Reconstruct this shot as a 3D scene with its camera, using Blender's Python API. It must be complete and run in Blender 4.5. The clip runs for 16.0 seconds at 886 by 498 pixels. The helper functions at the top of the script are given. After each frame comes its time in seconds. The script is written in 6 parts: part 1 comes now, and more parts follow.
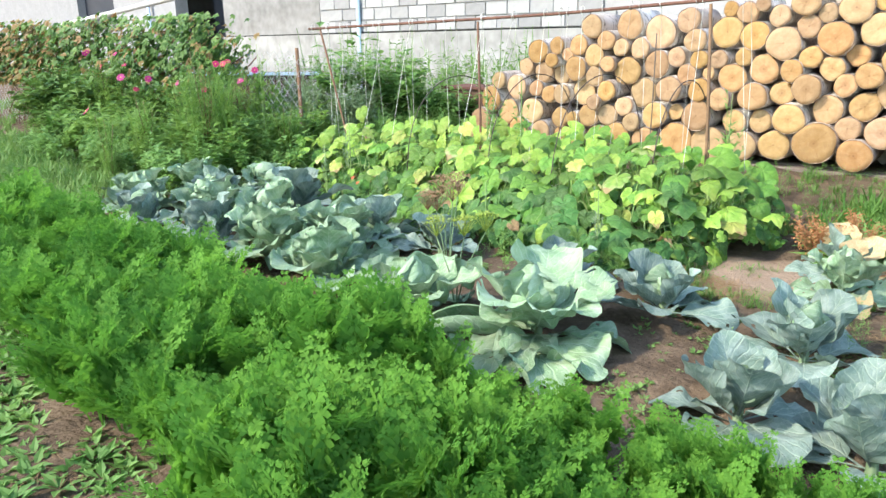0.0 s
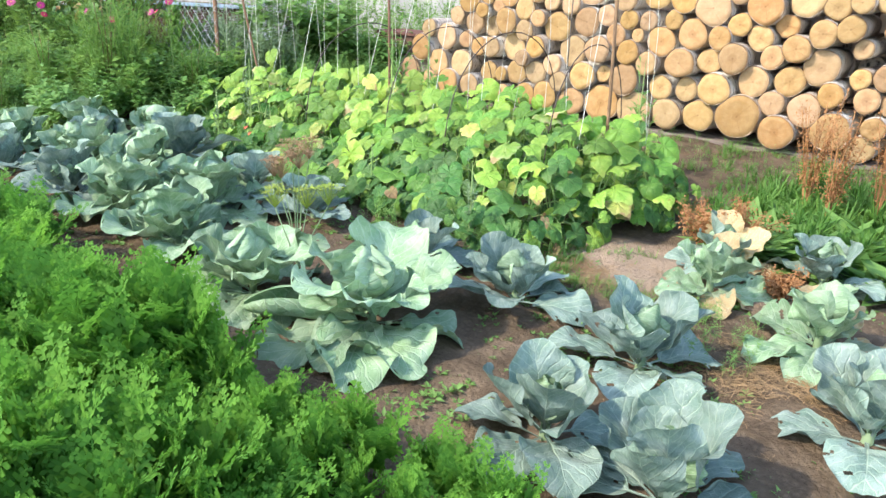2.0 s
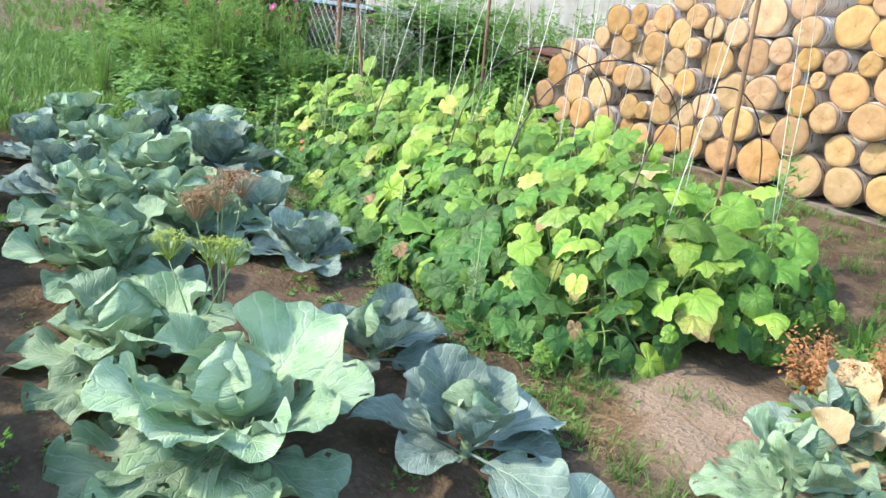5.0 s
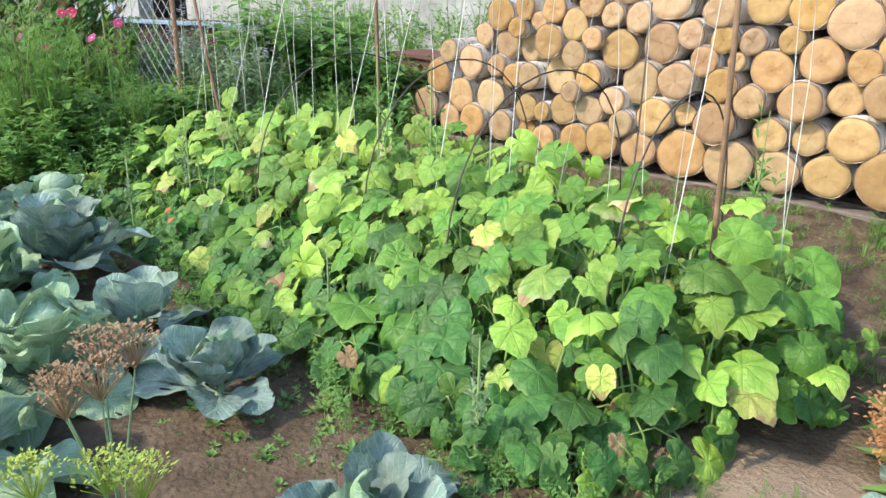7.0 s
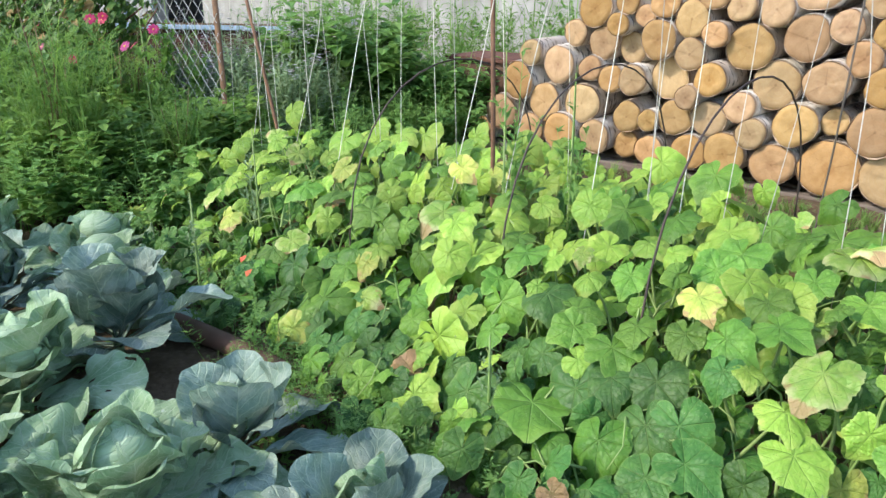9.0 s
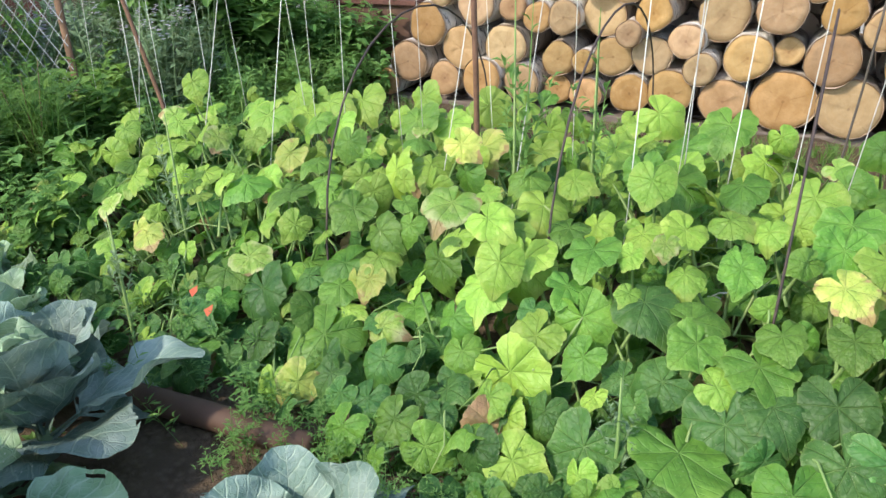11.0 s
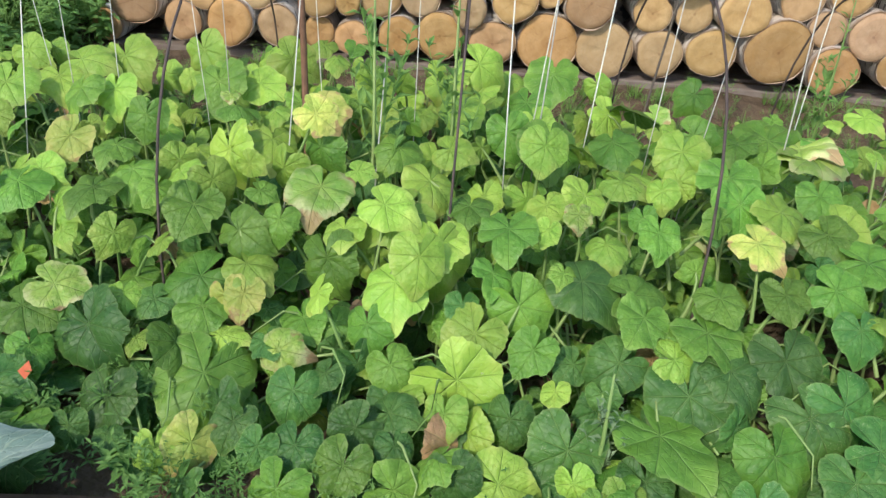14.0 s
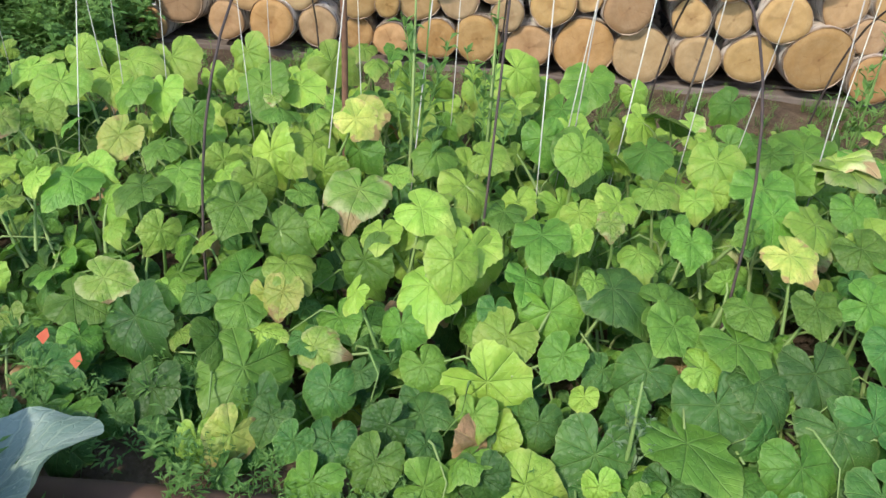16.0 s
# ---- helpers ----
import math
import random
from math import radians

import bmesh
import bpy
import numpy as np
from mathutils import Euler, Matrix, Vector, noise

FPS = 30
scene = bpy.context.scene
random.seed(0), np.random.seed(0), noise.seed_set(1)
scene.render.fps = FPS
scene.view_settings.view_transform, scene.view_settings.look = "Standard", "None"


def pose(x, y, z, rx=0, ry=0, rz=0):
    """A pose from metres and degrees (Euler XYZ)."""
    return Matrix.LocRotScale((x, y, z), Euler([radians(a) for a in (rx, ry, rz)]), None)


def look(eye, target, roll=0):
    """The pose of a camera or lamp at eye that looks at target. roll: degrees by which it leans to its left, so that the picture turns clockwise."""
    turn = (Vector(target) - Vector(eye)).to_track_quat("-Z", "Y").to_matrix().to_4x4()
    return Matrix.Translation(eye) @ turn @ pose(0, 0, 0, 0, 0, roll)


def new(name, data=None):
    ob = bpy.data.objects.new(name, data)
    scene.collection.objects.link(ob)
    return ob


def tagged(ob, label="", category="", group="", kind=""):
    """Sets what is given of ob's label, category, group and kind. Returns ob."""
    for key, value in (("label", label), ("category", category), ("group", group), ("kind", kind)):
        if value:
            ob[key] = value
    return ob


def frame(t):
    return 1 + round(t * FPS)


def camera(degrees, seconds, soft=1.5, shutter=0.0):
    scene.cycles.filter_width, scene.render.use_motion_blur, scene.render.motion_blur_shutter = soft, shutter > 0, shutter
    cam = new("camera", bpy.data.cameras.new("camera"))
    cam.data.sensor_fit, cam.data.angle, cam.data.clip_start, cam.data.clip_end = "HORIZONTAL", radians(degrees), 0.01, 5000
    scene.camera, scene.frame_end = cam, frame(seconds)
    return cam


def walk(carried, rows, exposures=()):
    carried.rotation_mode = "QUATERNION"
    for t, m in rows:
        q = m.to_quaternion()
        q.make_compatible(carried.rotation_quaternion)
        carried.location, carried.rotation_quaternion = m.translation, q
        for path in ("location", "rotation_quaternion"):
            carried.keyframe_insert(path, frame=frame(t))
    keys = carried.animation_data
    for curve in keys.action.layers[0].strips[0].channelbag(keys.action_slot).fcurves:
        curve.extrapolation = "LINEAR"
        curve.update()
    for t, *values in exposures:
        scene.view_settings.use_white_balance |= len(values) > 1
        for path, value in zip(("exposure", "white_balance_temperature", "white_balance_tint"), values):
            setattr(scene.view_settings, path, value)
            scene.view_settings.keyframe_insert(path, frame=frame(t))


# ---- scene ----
cam = camera(61.6, 16.0)
PATH = [
    (0, (2.44, 1.374, 1.145), (1.203, 2.848, 0.599), -1.1),
    (0.5, (2.509, 1.452, 1.147), (1.195, 2.813, 0.5), 3.0),
    (1, (2.644, 1.556, 1.192), (1.317, 2.884, 0.502), 2.4),
    (1.5, (2.666, 1.71, 1.197), (1.446, 3.133, 0.497), 4.3),
    (2, (2.674, 1.917, 1.214), (1.522, 3.397, 0.52), 2.4),
    (2.5, (2.779, 2.109, 1.225), (1.536, 3.547, 0.6), 3.4),
    (3, (2.863, 2.33, 1.216), (1.538, 3.669, 0.544), 2.1),
    (3.5, (2.823, 2.553, 1.195), (1.497, 3.878, 0.498), 3.2),
    (4, (2.75, 2.788, 1.179), (1.365, 4.008, 0.407), 1.6),
    (4.5, (2.673, 3.019, 1.205), (1.196, 4.159, 0.484), 7.6),
    (5, (2.523, 3.131, 1.188), (1.016, 4.251, 0.499), 6.1),
    (5.2, (2.443, 3.152, 1.181), (0.929, 4.294, 0.545), 5.3),
    (7.3, (1.6, 3.384, 1.229), (0.364, 4.799, 0.542), 1.1),
    (7.5, (1.511, 3.41, 1.214), (0.228, 4.804, 0.572), 1.0),
    (8, (1.288, 3.505, 1.194), (-0.087, 4.824, 0.585), 0.7),
    (8.2, (1.212, 3.524, 1.188), (-0.153, 4.85, 0.573), 0.7),
    (10.3, (0.401, 3.535, 1.174), (-0.555, 5.08, 0.338), 1.0),
    (10.5, (0.331, 3.546, 1.164), (-0.582, 5.112, 0.32), 1.5),
    (11, (0.123, 3.651, 1.166), (-0.743, 5.248, 0.328), -1.6),
    (11.5, (-0.02, 3.713, 1.158), (-0.604, 5.426, 0.307), -1.9),
    (12, (-0.233, 3.712, 1.2), (-0.369, 5.482, 0.279), 0.2),
    (12.5, (-0.31, 3.725, 1.187), (-0.332, 5.494, 0.254), 4.0),
    (13, (-0.329, 3.77, 1.181), (-0.496, 5.531, 0.247), 1.5),
    (13.5, (-0.39, 3.785, 1.173), (-0.45, 5.546, 0.226), 3.6),
    (14, (-0.448, 3.791, 1.163), (-0.491, 5.533, 0.181), 4.1),
    (14.5, (-0.444, 3.793, 1.175), (-0.534, 5.513, 0.158), 1.9),
    (15, (-0.443, 3.778, 1.204), (-0.408, 5.502, 0.191), 6.3),
    (15.5, (-0.454, 3.774, 1.199), (-0.457, 5.504, 0.197), 7.1),
    (16, (-0.455, 3.763, 1.195), (-0.58, 5.495, 0.202), 4.1),
]
walk(cam, [(t, look(eye, target, roll)) for t, eye, target, roll in PATH],
     exposures=((0, 1.94), (5, 1.88), (8, 1.55), (11, 1.40), (13, 1.16), (16, 1.12)))


# ---- light ----
SUN_FROM = Vector((-0.40, -0.66, 0.70)).normalized()
world = bpy.data.worlds.new("world")
scene.world = world
world.use_nodes = True
sky = world.node_tree.nodes.new("ShaderNodeTexSky")
sky.sky_type = "NISHITA"
sky.sun_disc = False
sky.sun_elevation = math.asin(SUN_FROM.z)
sky.sun_rotation = math.atan2(SUN_FROM.x, SUN_FROM.y)
world.node_tree.links.new(sky.outputs[0], world.node_tree.nodes["Background"].inputs[0])
world.node_tree.nodes["Background"].inputs[1].default_value = 0.15
sun_data = bpy.data.lights.new("sun", "SUN")
sun_data.energy = 1.55
sun_data.angle = radians(3)
sun_data.color = (1.0, 0.93, 0.80)
sun = new("sun", sun_data)
sun.matrix_world = look(SUN_FROM * 30, (0, 0, 0))


# ---- materials ----
class Nodes:
    """A small wrapper for writing node trees."""

    def __init__(self, name):
        self.mat = bpy.data.materials.new(name)
        self.mat.use_nodes = True
        self.tree = self.mat.node_tree
        self.bsdf = self.tree.nodes["Principled BSDF"]
        self.out = self.tree.nodes["Material Output"]

    def add(self, kind, **props):
        n = self.tree.nodes.new(kind)
        if "operation" in props:
            n.operation = props["operation"]
        if "use_clamp" in props:
            n.use_clamp = props["use_clamp"]
        if "data_type" in props:
            n.data_type = props["data_type"]
        if "blend_type" in props:
            n.blend_type = props["blend_type"]
        if "feature" in props:
            n.feature = props["feature"]
        if "bands_direction" in props:
            n.bands_direction = props["bands_direction"]
        return n

    def link(self, a, b):
        if isinstance(a, (int, float)):
            b.default_value = a
        elif isinstance(a, tuple):
            b.default_value = (*a, 1.0) if len(a) == 3 and b.type == "RGBA" else a
        else:
            self.tree.links.new(a, b)

    def math(self, op, a, b=0.0, c=0.0, clamp=False):
        n = self.add("ShaderNodeMath", operation=op, use_clamp=clamp)
        for i, v in enumerate((a, b, c)):
            self.link(v, n.inputs[i])
        return n.outputs[0]

    def ramp(self, fac, lo, hi):
        n = self.add("ShaderNodeMapRange")
        n.clamp = True
        self.link(fac, n.inputs[0])
        n.inputs[1].default_value, n.inputs[2].default_value = lo, hi
        return n.outputs[0]

    def mix(self, fac, a, b, mode="MIX"):
        n = self.add("ShaderNodeMix", data_type="RGBA", blend_type=mode)
        self.link(fac, n.inputs[0])
        self.link(a, n.inputs[6])
        self.link(b, n.inputs[7])
        return n.outputs[2]

    def noise(self, scale, detail=3.0, vec=None, rough=0.55, out=0):
        n = self.add("ShaderNodeTexNoise")
        n.inputs["Scale"].default_value = scale
        n.inputs["Detail"].default_value = detail
        n.inputs["Roughness"].default_value = rough
        if vec is not None:
            self.link(vec, n.inputs["Vector"])
        return n.outputs[out]

    def coord(self, which="Object"):
        return self.add("ShaderNodeTexCoord").outputs[which]

    def xyz(self, vec):
        n = self.add("ShaderNodeSeparateXYZ")
        self.link(vec, n.inputs[0])
        return n.outputs

    def random(self):
        return self.add("ShaderNodeObjectInfo").outputs["Random"]

    def island(self):
        return self.add("ShaderNodeNewGeometry").outputs["Random Per Island"]

    def position(self):
        return self.add("ShaderNodeNewGeometry").outputs["Position"]

    def bump(self, height, strength=0.3, distance=0.01):
        n = self.add("ShaderNodeBump")
        n.inputs["Strength"].default_value = strength
        n.inputs["Distance"].default_value = distance
        self.link(height, n.inputs["Height"])
        self.link(n.outputs[0], self.bsdf.inputs["Normal"])
        return n.outputs[0]

    def done(self, color, rough=0.7, thin=0.0, spec=0.4, metal=0.0, thin_color=None):
        self.link(color, self.bsdf.inputs["Base Color"])
        self.link(rough, self.bsdf.inputs["Roughness"])
        self.bsdf.inputs["Specular IOR Level"].default_value = spec
        self.bsdf.inputs["Metallic"].default_value = metal
        if thin:
            tr = self.add("ShaderNodeBsdfTranslucent")
            self.link(color if thin_color is None else thin_color, tr.inputs[0])
            mx = self.add("ShaderNodeMixShader")
            mx.inputs[0].default_value = thin
            self.link(self.bsdf.outputs[0], mx.inputs[1])
            self.link(tr.outputs[0], mx.inputs[2])
            self.link(mx.outputs[0], self.out.inputs[0])
        return self.mat


def plain(name, base, other, scale=20.0, rough=0.7, bump=0.2, metal=0.0, spec=0.4, thin=0.0, per="object"):
    """Two colours mixed by noise at two scales, varied from piece to piece."""
    n = Nodes(name)
    vec = n.coord("Object")
    big, fine = n.noise(scale * 0.25, 3, vec), n.noise(scale, 5, vec)
    fac = n.ramp(n.math("ADD", n.math("MULTIPLY", big, 0.6), n.math("MULTIPLY", fine, 0.4)), 0.35, 0.65)
    col = n.mix(fac, base, other)
    rnd = n.random() if per == "object" else n.island()
    hue = n.add("ShaderNodeHueSaturation")
    n.link(n.math("MULTIPLY_ADD", rnd, 0.5, 0.75), hue.inputs["Value"])
    n.link(n.math("MULTIPLY_ADD", rnd, 0.05, 0.475), hue.inputs["Hue"])
    n.link(col, hue.inputs["Color"])
    if bump:
        n.bump(fine, bump, 0.006)
    return n.done(hue.outputs[0], rough, thin, spec, metal)


def cucumber_leaf_material(name, base, other, tip, tip_amount, brown):
    n = Nodes(name)
    uv = n.coord("UV")
    x, y, _ = n.xyz(uv)
    u, v = n.math("SUBTRACT", x, 0.5), n.math("SUBTRACT", y, 0.38)
    r = n.math("SQRT", n.math("ADD", n.math("MULTIPLY", u, u), n.math("MULTIPLY", v, v)))
    a = n.math("ARCTAN2", u, v)
    cell = n.math("SUBTRACT", n.math("FRACT", n.math("ADD", n.math("DIVIDE", a, 0.82), 0.5)), 0.5)
    off = n.math("MULTIPLY", n.math("ABSOLUTE", cell), n.math("MULTIPLY", r, 0.82))
    main = n.math("SUBTRACT", 1.0, n.ramp(off, 0.003, 0.014))
    side_t = n.math("FRACT", n.math("MULTIPLY", n.math("SUBTRACT", r, n.math("MULTIPLY", off, 1.1)), 9.0))
    side = n.math("SUBTRACT", 1.0, n.ramp(n.math("ABSOLUTE", n.math("SUBTRACT", side_t, 0.5)), 0.02, 0.10))
    vein = n.math("MAXIMUM", main, n.math("MULTIPLY", side, 0.30))
    rnd = n.random()
    shift = n.add("ShaderNodeVectorMath", operation="ADD")
    comb = n.add("ShaderNodeCombineXYZ")
    n.link(n.math("MULTIPLY", rnd, 37.0), comb.inputs[2])
    n.link(uv, shift.inputs[0])
    n.link(comb.outputs[0], shift.inputs[1])
    vec = shift.outputs[0]
    big, fine = n.noise(2.6, 3, vec), n.noise(22, 4, vec)
    col = n.mix(n.ramp(n.math("ADD", n.math("MULTIPLY", big, 0.7), n.math("MULTIPLY", fine, 0.3)), 0.36, 0.66), base, other)
    mott = n.ramp(n.noise(6.5, 4, vec, 0.65), 0.50, 0.66)
    col = n.mix(n.math("MULTIPLY", mott, 0.15), col, tip)
    edge = n.ramp(n.math("ADD", r, n.math("MULTIPLY", n.math("SUBTRACT", big, 0.5), 0.9)), 0.62 - 0.5 * tip_amount, 0.86 - 0.45 * tip_amount)
    col = n.mix(n.math("MULTIPLY", edge, min(1.0, 0.10 + tip_amount)), col, tip)
    if brown:
        dead = n.ramp(n.math("ADD", r, n.math("MULTIPLY", n.math("SUBTRACT", n.noise(3.4, 3, vec), 0.5), 1.0)), 0.60 - 0.25 * brown, 0.70 - 0.25 * brown)
        col = n.mix(n.math("MULTIPLY", dead, 0.85), col, (0.42, 0.27, 0.12))
    col = n.mix(n.math("MULTIPLY", vein, 0.15), col, (0.34, 0.50, 0.16))
    speck = n.add("ShaderNodeTexVoronoi")
    speck.inputs["Scale"].default_value = 34
    n.link(vec, speck.inputs["Vector"])
    spots = n.math("SUBTRACT", 1.0, n.ramp(speck.outputs["Distance"], 0.08, 0.20))
    col = n.mix(n.math("MULTIPLY", n.math("MULTIPLY", spots, n.ramp(n.noise(4.0, 2, vec), 0.47, 0.60)), 0.65), col, (0.58, 0.62, 0.38))
    rim = n.add("ShaderNodeUVMap")
    rim.uv_map = "Rim"
    edge_line = n.ramp(n.math("ADD", n.xyz(rim.outputs[0])[0], n.math("MULTIPLY", n.math("SUBTRACT", n.noise(9, 2, vec), 0.5), 0.10)), 0.93, 1.0)
    col = n.mix(n.math("MULTIPLY", edge_line, 0.16), col, (0.45, 0.54, 0.20))
    # blistered surface between the fine veins
    cells = n.add("ShaderNodeTexVoronoi")
    cells.inputs["Scale"].default_value = 11
    n.link(vec, cells.inputs["Vector"])
    hue = n.add("ShaderNodeHueSaturation")
    n.link(n.math("MULTIPLY_ADD", rnd, 0.60, 0.66), hue.inputs["Value"])
    n.link(n.math("MULTIPLY_ADD", n.math("FRACT", n.math("MULTIPLY", rnd, 7.3)), 0.020, 0.483), hue.inputs["Hue"])
    n.link(col, hue.inputs["Color"])
    n.bump(n.math("ADD", n.math("MULTIPLY", vein, -0.6), n.math("ADD", n.math("MULTIPLY", fine, 0.25), n.math("MULTIPLY", cells.outputs["Distance"], -0.50))), 0.66, 0.007)
    return n.done(hue.outputs[0], 0.47, 0.28, 0.36)


def cabbage_leaf_material(name, base, other, wax, dead=0.0):
    n = Nodes(name)
    uv = n.coord("UV")
    x, y, _ = n.xyz(uv)
    u = n.math("ABSOLUTE", n.math("SUBTRACT", x, 0.5))
    rib = n.math("SUBTRACT", 1.0, n.ramp(n.math("DIVIDE", u, n.math("MULTIPLY_ADD", y, -0.022, 0.026)), 0.35, 1.0))
    rnd = n.random()
    comb = n.add("ShaderNodeCombineXYZ")
    n.link(n.math("MULTIPLY", rnd, 37.0), comb.inputs[2])
    shift = n.add("ShaderNodeVectorMath", operation="ADD")
    n.link(uv, shift.inputs[0])
    n.link(comb.outputs[0], shift.inputs[1])
    vec = shift.outputs[0]
    wob = n.math("MULTIPLY", n.math("SUBTRACT", n.noise(5.0, 2, vec), 0.5), 0.16)
    t = n.math("FRACT", n.math("MULTIPLY", n.math("ADD", n.math("SUBTRACT", y, n.math("MULTIPLY", u, 0.95)), wob), 7.5))
    side = n.math("SUBTRACT", 1.0, n.ramp(n.math("ABSOLUTE", n.math("SUBTRACT", t, 0.5)), 0.03, 0.11))
    net = n.add("ShaderNodeTexVoronoi", feature="DISTANCE_TO_EDGE")
    net.inputs["Scale"].default_value = 15
    n.link(vec, net.inputs["Vector"])
    mesh_v = n.math("SUBTRACT", 1.0, n.ramp(net.outputs["Distance"], 0.01, 0.07))
    vein = n.math("MAXIMUM", rib, n.math("MAXIMUM", n.math("MULTIPLY", side, 0.80), n.math("MULTIPLY", mesh_v, 0.34)))
    big, fine = n.noise(2.2, 3, vec), n.noise(30, 4, vec)
    col = n.mix(n.ramp(big, 0.36, 0.64), base, other)
    col = n.mix(n.math("MULTIPLY", n.ramp(n.noise(4.5, 4, vec), 0.42, 0.68), 0.55), col, wax)
    if dead:
        d = n.ramp(n.math("ADD", y, n.math("MULTIPLY", n.math("SUBTRACT", n.noise(3.0, 3, vec), 0.5), 1.1)), 1.0 - dead, 1.06 - dead)
        col = n.mix(d, col, n.mix(fine, (0.62, 0.48, 0.26), (0.40, 0.26, 0.12)))
    col = n.mix(n.math("MULTIPLY", vein, 0.44), col, (0.46, 0.55, 0.40))
    speck = n.add("ShaderNodeTexVoronoi")
    speck.inputs["Scale"].default_value = 20
    n.link(vec, speck.inputs["Vector"])
    spots = n.math("MULTIPLY", n.math("SUBTRACT", 1.0, n.ramp(speck.outputs["Distance"], 0.06, 0.15)), n.ramp(n.noise(3.1, 2, vec), 0.5, 0.62))
    col = n.mix(n.math("MULTIPLY", spots, 0.7), col, (0.66, 0.68, 0.58))
    hue = n.add("ShaderNodeHueSaturation")
    n.link(n.math("MULTIPLY_ADD", rnd, 0.5, 0.80), hue.inputs["Value"])
    n.link(col, hue.inputs["Color"])
    n.bump(n.math("ADD", n.math("MULTIPLY", vein, -0.8), n.math("ADD", n.math("MULTIPLY", fine, 0.25), n.math("MULTIPLY", n.noise(9.0, 3, vec), 1.2))), 0.5, 0.010)
    return n.done(hue.outputs[0], 0.55, 0.16, 0.3)


def foliage(name, base, other, thin=0.3, rough=0.55, scale=3.0):
    """Fine foliage: colour changes from leaf to leaf and in drifts over the bed."""
    n = Nodes(name)
    pos = n.position()
    drift, rnd = n.noise(scale, 2, pos), n.island()
    fac = n.math("ADD", n.math("MULTIPLY", n.ramp(drift, 0.35, 0.65), 0.5), n.math("MULTIPLY", rnd, 0.5))
    col = n.mix(fac, base, other)
    return n.done(col, rough, thin, 0.3)


def wood_end_material():
    n = Nodes("sawn_log_end")
    vec = n.coord("Object")
    x, y, z = n.xyz(vec)
    wob = n.noise(9.0, 2, vec)
    r = n.math("SQRT", n.math("ADD", n.math("MULTIPLY", x, x), n.math("MULTIPLY", z, z)))
    rr = n.math("ADD", r, n.math("MULTIPLY", n.math("SUBTRACT", wob, 0.5), 0.03))
    rnd = n.random()
    # uneven year rings: bands that follow the distance from the pith
    band = n.add("ShaderNodeCombineXYZ")
    n.link(n.math("MULTIPLY", rr, 130.0), band.inputs[0])
    n.link(n.math("MULTIPLY", rnd, 60.0), band.inputs[1])
    ring = n.ramp(n.noise(1.0, 3, band.outputs[0], 0.6), 0.38, 0.64)
    big = n.noise(14.0, 4, vec)
    col = n.mix(n.ramp(big, 0.35, 0.68), (0.57, 0.375, 0.190), (0.44, 0.268, 0.120))
    col = n.mix(n.math("MULTIPLY", n.ramp(n.noise(34.0, 5, vec, 0.7), 0.48, 0.64), 0.50), col, (0.38, 0.235, 0.115))
    col = n.mix(n.math("MULTIPLY", ring, 0.46), col, (0.50, 0.29, 0.12))
    heart = n.math("SUBTRACT", 1.0, n.ramp(n.math("ADD", rr, n.math("MULTIPLY", n.math("SUBTRACT", n.noise(40.0, 3, vec), 0.5), 0.02)), 0.024, 0.038))
    show = n.ramp(n.math("FRACT", n.math("MULTIPLY", rnd, 5.7)), 0.30, 0.55)
    col = n.mix(n.math("MULTIPLY", n.math("MULTIPLY", heart, show), 0.62), col, (0.38, 0.215, 0.095))
    pith = n.math("SUBTRACT", 1.0, n.ramp(rr, 0.004, 0.009))
    col = n.mix(n.math("MULTIPLY", pith, 0.4), col, (0.16, 0.07, 0.03))
    a = n.math("ARCTAN2", z, x)
    crack_n = n.noise(1.4, 3, vec)
    ck = n.math("ABSOLUTE", n.math("SUBTRACT", n.math("FRACT", n.math("MULTIPLY_ADD", a, 0.48, n.math("MULTIPLY_ADD", crack_n, 0.3, n.math("MULTIPLY", rnd, 9.0)))), 0.5))
    crack = n.math("MULTIPLY", n.math("SUBTRACT", 1.0, n.ramp(n.math("MULTIPLY", ck, r), 0.0004, 0.0016)), n.ramp(n.noise(22, 2, vec), 0.5, 0.56))
    col = n.mix(n.math("MULTIPLY", crack, 0.30), col, (0.22, 0.11, 0.05))
    saw = n.add("ShaderNodeTexWave", bands_direction="DIAGONAL")
    saw.inputs["Scale"].default_value = 30
    saw.inputs["Distortion"].default_value = 3
    n.link(vec, saw.inputs["Vector"])
    hue = n.add("ShaderNodeHueSaturation")
    n.link(n.math("MULTIPLY_ADD", rnd, 0.36, 0.60), hue.inputs["Value"])
    n.link(n.math("MULTIPLY_ADD", n.math("FRACT", n.math("MULTIPLY", rnd, 3.3)), 0.018, 0.492), hue.inputs["Hue"])
    n.link(n.math("MULTIPLY_ADD", n.math("FRACT", n.math("MULTIPLY", rnd, 11.3)), 0.25, 0.85), hue.inputs["Saturation"])
    n.link(col, hue.inputs["Color"])
    n.bump(n.math("ADD", n.math("MULTIPLY", saw.outputs[1], 0.10), n.math("MULTIPLY", big, 0.6)), 0.35, 0.006)
    return n.done(hue.outputs[0], 0.85, 0, 0.2)


